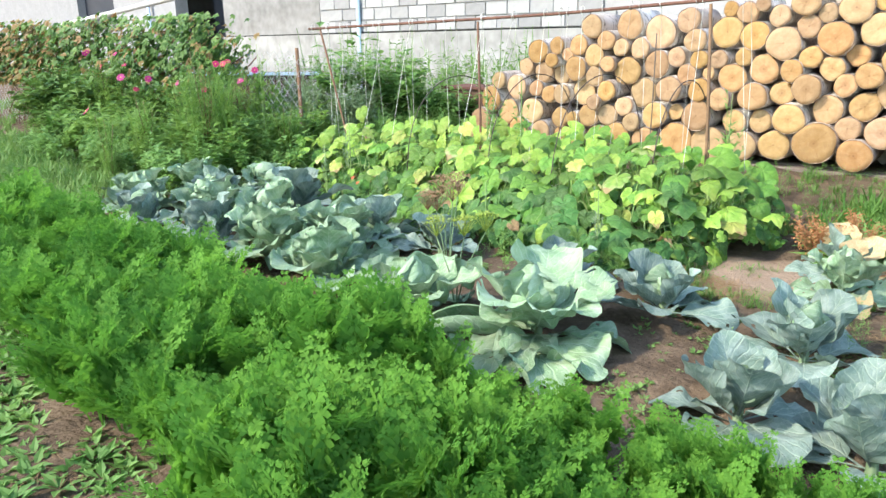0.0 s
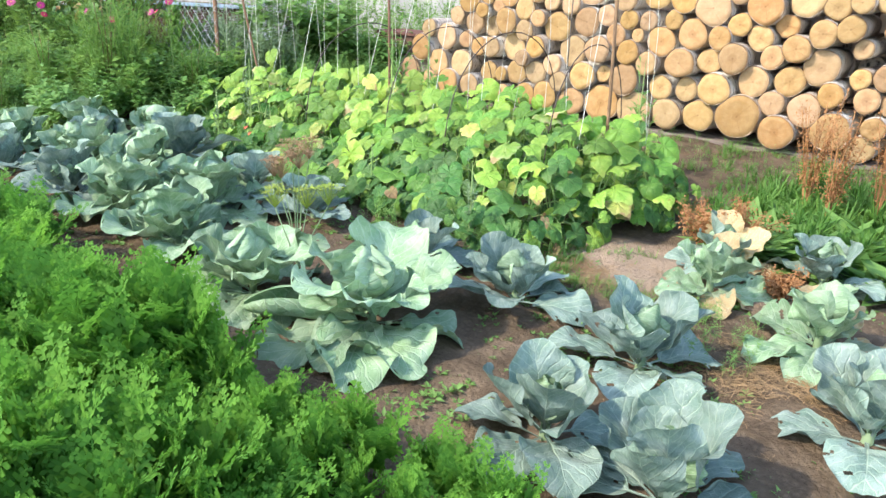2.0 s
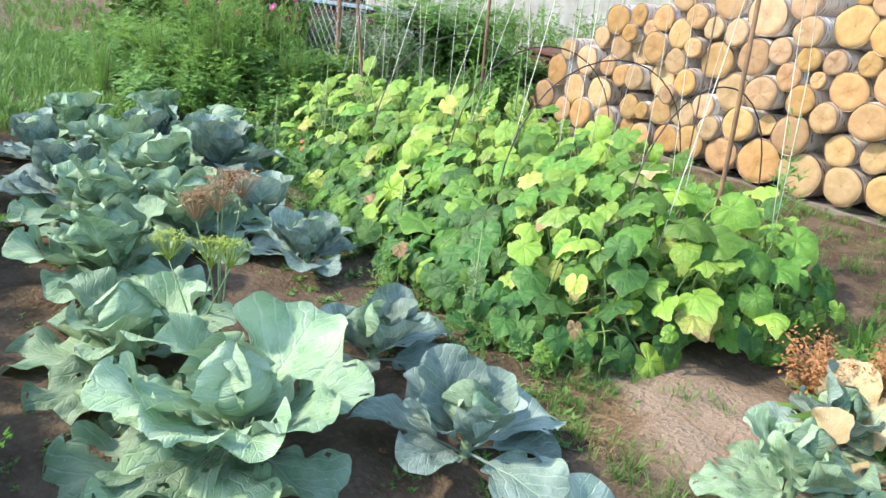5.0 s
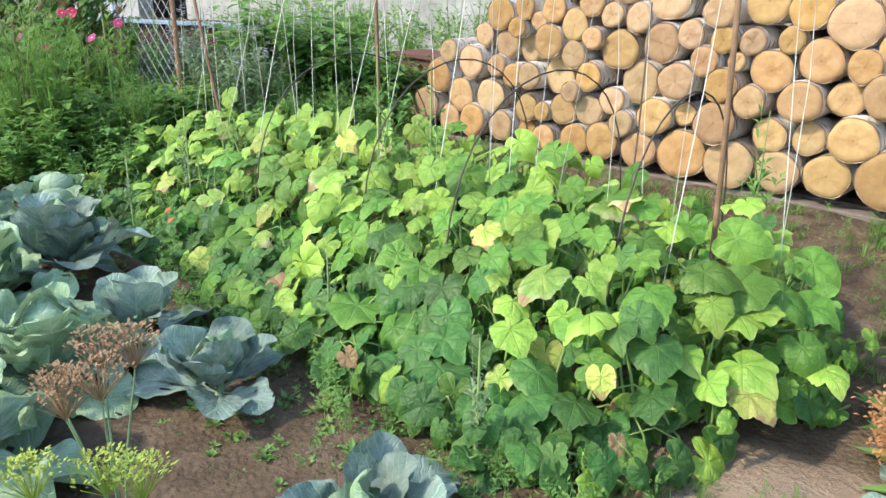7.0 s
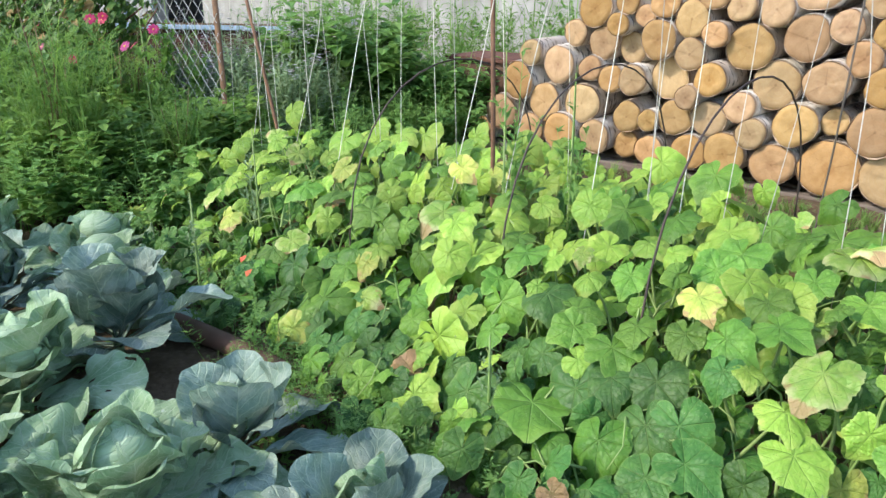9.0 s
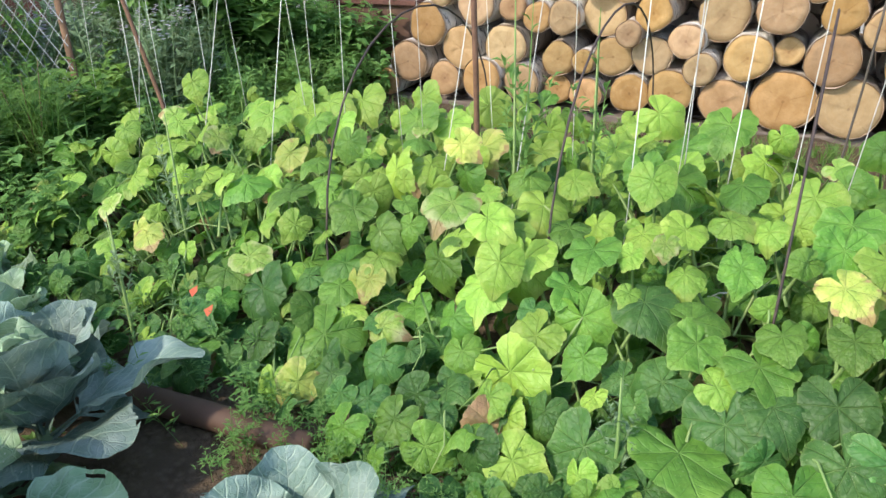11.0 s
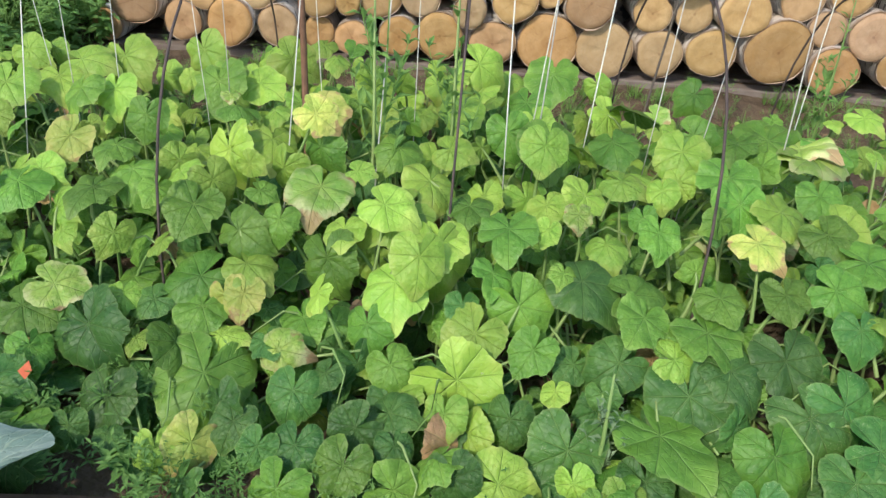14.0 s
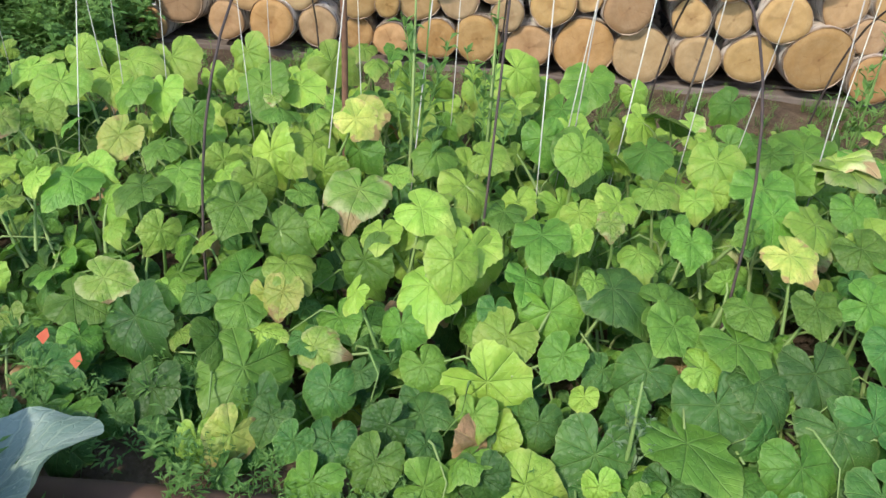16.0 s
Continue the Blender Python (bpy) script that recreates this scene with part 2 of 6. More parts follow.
def birch_bark_material():
    n = Nodes("birch_bark")
    vec = n.coord("Object")
    m = n.add("ShaderNodeMapping")
    m.inputs["Scale"].default_value = (5, 26, 5)
    n.link(vec, m.inputs[0])
    lent = n.ramp(n.noise(2.6, 4, m.outputs[0]), 0.56, 0.64)
    big = n.noise(7, 4, vec)
    rnd = n.random()
    col = n.mix(n.ramp(big, 0.4, 0.7), (0.80, 0.77, 0.72), (0.60, 0.52, 0.43))
    col = n.mix(n.math("MULTIPLY", n.ramp(rnd, 0.45, 0.75), 0.5), col, (0.36, 0.24, 0.15))
    col = n.mix(lent, col, (0.06, 0.05, 0.045))
    # torn brown edge at the saw cut
    cut = n.math("SUBTRACT", 1.0, n.ramp(n.math("ADD", n.xyz(vec)[1], n.math("MULTIPLY", n.math("SUBTRACT", big, 0.5), 0.05)), 0.006, 0.030))
    col = n.mix(n.math("MULTIPLY", cut, 0.78), col, (0.36, 0.23, 0.13))
    n.bump(n.math("ADD", big, lent), 0.5, 0.008)
    return n.done(col, 0.8, 0, 0.25)


def soil_material():
    n = Nodes("garden_soil")
    pos = n.position()
    x, y, z = n.xyz(pos)
    big, mid, fine = n.noise(0.9, 4, pos), n.noise(7, 5, pos), n.noise(55, 5, pos, 0.7)
    dark = n.mix(n.ramp(mid, 0.35, 0.68), (0.098, 0.068, 0.043), (0.190, 0.134, 0.086))
    dry = n.mix(n.ramp(fine, 0.35, 0.7), (0.34, 0.245, 0.165), (0.25, 0.17, 0.11))
    col = n.mix(n.ramp(n.math("ADD", n.math("MULTIPLY", big, 0.7), n.math("MULTIPLY", mid, 0.3)), 0.56, 0.76), dark, dry)
    # pale dry soil beside the cucumber bed, sunlight on it put into the colour
    px, py = n.math("DIVIDE", n.math("SUBTRACT", x, 1.5), 0.55), n.math("DIVIDE", n.math("SUBTRACT", y, 5.0), 0.34)
    d = n.math("ADD", n.math("MULTIPLY", px, px), n.math("MULTIPLY", py, py))
    sunlit_patch = n.math("SUBTRACT", 1.0, n.ramp(n.math("ADD", d, n.math("MULTIPLY", n.math("SUBTRACT", mid, 0.5), 1.4)), 0.5, 1.3))
    col = n.mix(n.math("MULTIPLY", sunlit_patch, 0.85), col, (0.40, 0.29, 0.20))
    crumbs = n.add("ShaderNodeTexVoronoi")
    crumbs.inputs["Scale"].default_value = 42
    n.link(pos, crumbs.inputs["Vector"])
    col = n.mix(n.math("MULTIPLY", n.math("SUBTRACT", 1.0, n.ramp(crumbs.outputs["Distance"], 0.1, 0.5)), 0.25), col, (0.30, 0.22, 0.15))
    n.bump(n.math("ADD", n.math("MULTIPLY", mid, 0.8), n.math("ADD", n.math("MULTIPLY", fine, 1.4), n.math("MULTIPLY", crumbs.outputs["Distance"], 0.5))), 0.8, 0.02)
    return n.done(col, 0.95, 0, 0.15)


M_SOIL = soil_material()
M_CUC = {
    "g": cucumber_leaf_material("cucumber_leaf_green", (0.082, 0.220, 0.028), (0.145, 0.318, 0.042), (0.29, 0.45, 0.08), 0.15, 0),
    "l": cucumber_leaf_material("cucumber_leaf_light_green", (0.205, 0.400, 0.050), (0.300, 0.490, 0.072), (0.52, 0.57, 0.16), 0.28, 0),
    # low front leaves: old dark green, with the shade there put into the colour
    "d": cucumber_leaf_material("cucumber_leaf_dark_green_shaded", (0.040, 0.138, 0.028), (0.084, 0.220, 0.042), (0.18, 0.34, 0.07), 0.10, 0),
    "y": cucumber_leaf_material("cucumber_leaf_yellowing", (0.32, 0.46, 0.08), (0.52, 0.56, 0.12), (0.70, 0.64, 0.22), 0.45, 0.22),
    "p": cucumber_leaf_material("cucumber_leaf_pale_scorched", (0.20, 0.40, 0.06), (0.36, 0.50, 0.10), (0.74, 0.68, 0.42), 0.42, 0.10),
    "b": cucumber_leaf_material("cucumber_leaf_withered", (0.34, 0.22, 0.10), (0.46, 0.33, 0.14), (0.30, 0.17, 0.07), 0.5, 0.5),
}
M_STEM = foliage("cucumber_stem", (0.16, 0.28, 0.07), (0.32, 0.40, 0.15), 0.1)
M_CAB = {
    "blue": cabbage_leaf_material("cabbage_leaf_blue_green", (0.134, 0.207, 0.162), (0.202, 0.282, 0.222), (0.37, 0.43, 0.385)),
    "green": cabbage_leaf_material("cabbage_leaf_green", (0.160, 0.268, 0.138), (0.245, 0.365, 0.192), (0.43, 0.52, 0.37)),
    "head": cabbage_leaf_material("cabbage_head_pale_green", (0.225, 0.345, 0.185), (0.310, 0.430, 0.250), (0.43, 0.53, 0.38)),
    "dead": cabbage_leaf_material("cabbage_leaf_dying", (0.150, 0.240, 0.155), (0.29, 0.33, 0.16), (0.36, 0.42, 0.34), 0.55),
}
M_CARROT = foliage("carrot_foliage", (0.062, 0.196, 0.023), (0.185, 0.395, 0.050), 0.50, 0.8, 1.6)
M_GRASS = foliage("grass_blades", (0.080, 0.195, 0.035), (0.240, 0.370, 0.092), 0.35)
M_LUSH = foliage("lush_grass_blades", (0.055, 0.160, 0.026), (0.165, 0.315, 0.060), 0.35)
M_WEED = foliage("weed_leaves", (0.105, 0.240, 0.055), (0.260, 0.430, 0.115), 0.42)
M_GREY = foliage("grey_green_weed", (0.140, 0.235, 0.105), (0.330, 0.425, 0.235), 0.35)
M_COSMOS = foliage("cosmos_foliage", (0.095, 0.225, 0.042), (0.290, 0.440, 0.105), 0.44)
M_VINE = foliage("climber_leaves", (0.034, 0.112, 0.020), (0.190, 0.310, 0.068), 0.3, 0.5, 5.0)
M_VINE_RED = foliage("climber_leaves_turning", (0.22, 0.20, 0.05), (0.36, 0.20, 0.09), 0.3)
M_LILAC = foliage("pale_lilac_blossom", (0.42, 0.38, 0.42), (0.60, 0.56, 0.58), 0.2)
M_PINK = plain("cosmos_petal_pink", (0.44, 0.022, 0.13), (0.36, 0.016, 0.10), 60, 0.6, 0, thin=0.2)
M_YELLOW = plain("yellow_centre", (0.75, 0.52, 0.05), (0.6, 0.38, 0.03), 60, 0.7, 0)
M_RUSTY = foliage("dry_dock_seed", (0.30, 0.13, 0.050), (0.46, 0.24, 0.10), 0.15, 0.8)
M_DRYDILL = foliage("dry_dill_umbel", (0.26, 0.155, 0.085), (0.40, 0.27, 0.15), 0.2, 0.8)
M_DILL = foliage("dill_green_umbel", (0.22, 0.32, 0.05), (0.42, 0.46, 0.08), 0.2)
M_HAY = foliage("dry_grass_litter", (0.19, 0.115, 0.055), (0.42, 0.28, 0.145), 0.1, 0.85)
M_END = wood_end_material()
M_BARK = birch_bark_material()
M_STALK = plain("reddish_stalk", (0.16, 0.11, 0.05), (0.20, 0.17, 0.06), 30, 0.7, 0.1)
M_RUST = plain("rusty_steel", (0.115, 0.060, 0.036), (0.200, 0.105, 0.060), 40, 0.8, 0.4, 0.0)
M_DARKROD = plain("dark_steel_rod", (0.055, 0.045, 0.040), (0.110, 0.080, 0.062), 40, 0.7, 0.2)
M_STRING = plain("white_twine", (0.74, 0.72, 0.66), (0.60, 0.57, 0.50), 90, 0.9, 0.2)
M_PLANK = plain("weathered_plank", (0.15, 0.115, 0.09), (0.23, 0.19, 0.155), 14, 0.9, 0.5)
M_CONCRETE = plain("grey_concrete_block", (0.31, 0.31, 0.30), (0.38, 0.375, 0.365), 16, 0.95, 0.4)
M_MORTAR = plain("pale_mortar", (0.37, 0.365, 0.355), (0.32, 0.315, 0.30), 30, 0.95, 0.3)
M_RENDER = plain("rough_whitewashed_plaster", (0.34, 0.33, 0.31), (0.20, 0.195, 0.18), 6, 0.95, 0.5)
M_DARK = plain("dark_interior", (0.030, 0.034, 0.042), (0.045, 0.048, 0.055), 4, 0.8, 0)
M_BLUE = plain("pale_blue_pipe_paint", (0.34, 0.48, 0.62), (0.42, 0.54, 0.66), 20, 0.5, 0.1)
M_WHITE = plain("white_painted_pipe", (0.74, 0.73, 0.68), (0.62, 0.60, 0.54), 12, 0.6, 0.1)
M_BROWN = plain("red_brown_sheet_metal", (0.085, 0.042, 0.030), (0.15, 0.080, 0.052), 9, 0.7, 0.3)
M_WIRE = plain("galvanised_wire", (0.36, 0.37, 0.36), (0.46, 0.46, 0.44), 60, 0.6, 0, 0.3)
M_TURQ = plain("turquoise_shade_net", (0.05, 0.36, 0.33), (0.10, 0.46, 0.42), 40, 0.8, 0.3)
M_RED = plain("red_withered_leaf", (0.55, 0.08, 0.04), (0.62, 0.16, 0.08), 60, 0.7, 0, thin=0.2)
M_CUKE = plain("cucumber_skin", (0.26, 0.34, 0.05), (0.46, 0.44, 0.08), 24, 0.5, 0.2)


# ---- building helpers ----
def mesh_object(name, verts, faces, mats, uvs=None, smooth=True, parent=None, label=""):
    me = bpy.data.meshes.new(name)
    me.from_pydata([tuple(v) for v in verts], [], [tuple(f) for f in faces])
    for m in mats if isinstance(mats, (list, tuple)) else [mats]:
        me.materials.append(m)
    if uvs is not None:
        layer = me.uv_layers.new(name="UVMap")
        idx = np.empty(len(me.loops), dtype=np.int32)
        me.loops.foreach_get("vertex_index", idx)
        layer.data.foreach_set("uv", np.asarray(uvs, dtype=np.float32)[idx].ravel())
    if smooth:
        me.polygons.foreach_set("use_smooth", np.ones(len(me.polygons), dtype=bool))
    me.update()
    ob = new(name, me)
    if parent is not None:
        ob.parent = parent
    if label:
        tagged(ob, label)
    return ob


def part(name, bm, material, parent, label=""):
    me = bpy.data.meshes.new(name)
    bm.to_mesh(me)
    bm.free()
    me.materials.append(material)
    ob = new(name, me)
    ob.parent = parent
    if label:
        tagged(ob, label)
    return ob


def shared(name, me, m, parent):
    ob = new(name, me)
    ob.parent = parent
    ob.matrix_local = m
    return ob


def empty(name, m, label, category, group="", kind=""):
    ob = new(name)
    ob.matrix_world = m
    return tagged(ob, label, category, group, kind)


class Geo:
    """Collects many small pieces into one mesh."""

    def __init__(self):
        self.v, self.f, self.n = [], [], 0

    def put(self, verts, faces):
        verts = np.asarray(verts, dtype=float)
        self.v.append(verts)
        n = self.n
        self.f.extend([tuple(i + n for i in f) for f in faces])
        self.n += len(verts)

    def strip(self, pts, widths, side):
        """A ribbon along pts; side: its sideways direction."""
        pts, side = np.asarray(pts, dtype=float), np.asarray(side, dtype=float)
        w = np.asarray(widths)[:, None] * side[None, :] * 0.5
        n = len(pts)
        v = np.concatenate([pts - w, pts + w])
        self.put(v, [(i, i + 1, n + i + 1, n + i) for i in range(n - 1)])

    def tube(self, pts, radii, sides=5):
        pts = np.asarray(pts, dtype=float)
        n = len(pts)
        radii = np.broadcast_to(radii, (n,))
        vs = []
        for i in range(n):
            d = pts[min(i + 1, n - 1)] - pts[max(i - 1, 0)]
            d = d / (np.linalg.norm(d) + 1e-9)
            a = np.cross(d, (0.31, 0.87, 0.38))
            a /= np.linalg.norm(a) + 1e-9
            b = np.cross(d, a)
            for k in range(sides):
                t = 2 * math.pi * k / sides
                vs.append(pts[i] + radii[i] * (a * math.cos(t) + b * math.sin(t)))
        fs = [(i * sides + k, i * sides + (k + 1) % sides, (i + 1) * sides + (k + 1) % sides, (i + 1) * sides + k) for i in range(n - 1) for k in range(sides)]
        fs += [tuple(range(sides)), tuple(range((n - 1) * sides, n * sides))]
        self.put(vs, fs)

    def leaf(self, p, d, up, length, width):
        """A small pointed leaf, folded a little along its rib."""
        p, d, up = (np.asarray(q, dtype=float) for q in (p, d, up))
        s = np.cross(d, up)
        s /= np.linalg.norm(s) + 1e-9
        nrm = np.cross(s, d)
        m = p + d * length * 0.45
        tip = p + d * length - nrm * length * 0.12
        self.put([p, m + s * width * 0.5 + nrm * width * 0.15, tip, m - s * width * 0.5 + nrm * width * 0.15, m], [(0, 1, 4), (1, 2, 4), (2, 3, 4), (3, 0, 4)])

    def obj(self, name, mat, parent=None, label="", smooth=False):
        v = np.concatenate(self.v) if self.v else np.zeros((0, 3))
        return mesh_object(name, v, self.f, mat, None, smooth, parent, label)


def unit(v):
    v = np.asarray(v, dtype=float)
    return v / (np.linalg.norm(v) + 1e-12)


RNG = np.random.default_rng(7)


def smooth_step(a, b, x):
    t = np.clip((x - a) / (b - a), 0, 1)
    return t * t * (3 - 2 * t)


def ground_z(x, y):
    return 0.10 * smooth_step(6.0, 7.3, y) - 0.05 * smooth_step(4.2, 3.2, y) * smooth_step(0.5, 1.8, x)


# ---- ground ----
def build_ground():
    xs = np.concatenate([[-900, -200, -60, -25, -14, -9, -6.5, -5], np.arange(-4, 4.001, 0.06), [5, 7, 10, 16, 30, 80, 250, 900]])
    ys = np.concatenate([[-900, -200, -50, -15, -6, -2, 0], np.arange(0.8, 8.41, 0.06), [9, 10, 12, 16, 25, 50, 120, 300, 900]])
    X, Y = np.meshgrid(xs, ys)
    Z = ground_z(X, Y)
    flat = [(x, y, z) for x, y, z in zip(X.ravel(), Y.ravel(), Z.ravel())]
    vs = []
    for x, y, z in flat:
        near = max(0.0, 1 - max(0, abs(x) - 3.5)) if 0.8 < y < 8.3 else 0.0
        vs.append((x, y, z + near * (0.030 * noise.noise((x * 2.3, y * 2.3, 0)) + 0.016 * noise.noise((x * 8, y * 8, 3)) + 0.008 * noise.noise((x * 21, y * 21, 9)))))
    w = len(xs)
    fs = [(j * w + i, j * w + i + 1, (j + 1) * w + i + 1, (j + 1) * w + i) for j in range(len(ys) - 1) for i in range(w - 1)]
    tagged(mesh_object("ground", vs, fs, M_SOIL), "dark crumbly garden soil with dried pale patches, one painted as sunlit", "soil", kind="structure")


build_ground()


# ---- woodpile ----
def log_meshes(rng, sides=22):
    """A round of firewood along +y with its sawn end at y = 0: bark shell and end face, radius 1, length 1."""
    ang = np.arange(sides) * 2 * math.pi / sides
    ph = rng.random(4) * 6.28
    rad = 1 + 0.035 * np.sin(2 * ang + ph[0]) + 0.025 * np.sin(3 * ang + ph[1]) + 0.018 * np.sin(5 * ang + ph[2])
    vs, uv = [], []
    for k, (y, f) in enumerate(((0.0, 1.0), (0.10, 1.02), (0.5, 1.0 + 0.03 * rng.standard_normal()), (1.0, 0.98))):
        for a, r in zip(ang, rad):
            w = 1 + 0.02 * rng.standard_normal() if 0 < k < 3 else 1
            vs.append((r * f * w * math.cos(a), y, r * f * w * math.sin(a)))
    fs = [(k * sides + i, k * sides + (i + 1) % sides, (k + 1) * sides + (i + 1) % sides, (k + 1) * sides + i) for k in range(3) for i in range(sides)]
    fs.append(tuple(range(3 * sides, 4 * sides)))
    rim = len(vs)
    thick = 0.978 + 0.012 * rng.random()
    for a, r in zip(ang, rad):
        t = thick + 0.02 * rng.standard_normal()
        vs.append((r * t * math.cos(a), 0.004, r * t * math.sin(a)))
    fs += [(i, (i + 1) % sides, rim + (i + 1) % sides, rim + i) for i in range(sides)]
    # the sawn face: rings of vertices, a little uneven, set back from the bark's rim
    ev, ef = [(0, 0.004, 0)], []
    for k, f in enumerate((0.35, 0.7, 0.90, 0.985)):
        for a, r in zip(ang, rad):
            dy = (0.012 if k == 3 else 0.001) + 0.003 * rng.standard_normal()
            ev.append((r * f * math.cos(a), dy, r * f * math.sin(a)))
    for i in range(sides):
        ef.append((0, 1 + i, 1 + (i + 1) % sides))
        for k in range(3):
            a, b = 1 + k * sides, 1 + (k + 1) * sides
            ef.append((a + i, b + i, b + (i + 1) % sides, a + (i + 1) % sides))
    return vs, fs, ev, ef


PILE_Y = 7.47
STACK = []


def course(*rounds):
    """One layer of the stack: x, height of the centre and radius of each round."""
    STACK.extend(rounds)


def lay_courses():
    course((-2.30, 0.21, 0.077), (-1.91, 0.26, 0.093), (-1.66, 0.28, 0.112), (-1.43, 0.27, 0.098), (-1.24, 0.24, 0.079), (-1.06, 0.24, 0.085), (-0.83, 0.26, 0.098), (-0.63, 0.28, 0.112), (-0.37, 0.26, 0.110), (-0.10, 0.28, 0.141), (0.18, 0.27, 0.134), (0.45, 0.27, 0.111), (0.70, 0.29, 0.114), (1.28, 0.26, 0.116))
    course((-2.15, 0.34, 0.117), (-1.80, 0.44, 0.114), (-1.53, 0.46, 0.116), (-1.23, 0.41, 0.089), (-1.08, 0.41, 0.061), (-0.93, 0.44, 0.099), (-0.73, 0.46, 0.095), (-0.49, 0.41, 0.079), (0.38, 0.46, 0.090), (0.58, 0.47, 0.086), (1.00, 0.33, 0.151), (1.21, 0.45, 0.085), (1.43, 0.43, 0.110), (1.62, 0.31, 0.124))
    course((-2.00, 0.56, 0.114), (-1.35, 0.62, 0.078), (-1.19, 0.63, 0.083), (-1.00, 0.65, 0.113), (-0.84, 0.57, 0.064), (-0.57, 0.54, 0.082), (-0.28, 0.48, 0.107), (-0.11, 0.51, 0.065), (0.08, 0.49, 0.118), (0.26, 0.63, 0.084), (0.80, 0.50, 0.115), (1.06, 0.58, 0.105), (1.30, 0.61, 0.102), (1.58, 0.55, 0.082))
    course((-1.91, 0.74, 0.078), (-1.70, 0.68, 0.107), (-1.49, 0.67, 0.074), (-1.25, 0.80, 0.086), (-0.87, 0.79, 0.083), (-0.73, 0.67, 0.087), (-0.42, 0.66, 0.118), (-0.16, 0.70, 0.104), (0.09, 0.70, 0.091), (0.52, 0.66, 0.106), (0.72, 0.69, 0.087), (0.91, 0.73, 0.104), (1.16, 0.76, 0.080), (1.48, 0.72, 0.115))
    course((-1.61, 0.87, 0.075), (-1.43, 0.82, 0.094), (-1.05, 0.86, 0.103), (-0.74, 0.90, 0.067), (-0.57, 0.84, 0.118), (-0.29, 0.90, 0.107), (-0.02, 0.82, 0.080), (0.15, 0.83, 0.050), (0.34, 0.80, 0.107), (0.58, 0.87, 0.108), (0.79, 0.86, 0.081), (1.06, 0.88, 0.085), (1.31, 0.83, 0.091), (1.71, 0.86, 0.062))
    course((-1.49, 1.01, 0.105), (-1.31, 0.93, 0.065), (-1.16, 0.98, 0.061), (-0.88, 0.97, 0.095), (-0.63, 1.04, 0.072), (-0.45, 1.03, 0.084), (-0.12, 0.96, 0.076), (0.07, 0.94, 0.073), (0.22, 0.94, 0.071), (0.42, 0.96, 0.069), (0.91, 0.96, 0.079), (1.21, 0.97, 0.077), (1.46, 0.94, 0.088), (1.62, 0.98, 0.085))
    course((-1.27, 1.06, 0.075), (-1.04, 1.06, 0.087), (-0.94, 1.22, 0.100), (-0.77, 1.10, 0.081), (-0.57, 1.23, 0.116), (-0.29, 1.16, 0.129), (0.03, 1.09, 0.089), (0.27, 1.15, 0.119), (0.49, 1.12, 0.105), (0.71, 1.06, 0.122), (0.87, 1.18, 0.083), (1.06, 1.09, 0.118), (1.32, 1.15, 0.111), (1.51, 1.11, 0.081))
    course((-0.05, 1.25, 0.095), (0.28, 1.32, 0.060), (0.42, 1.29, 0.080), (0.54, 1.35, 0.055), (0.66, 1.26, 0.077), (0.84, 1.35, 0.098), (0.99, 1.27, 0.067), (1.17, 1.30, 0.109), (1.35, 1.35, 0.078), (1.57, 1.31, 0.120))


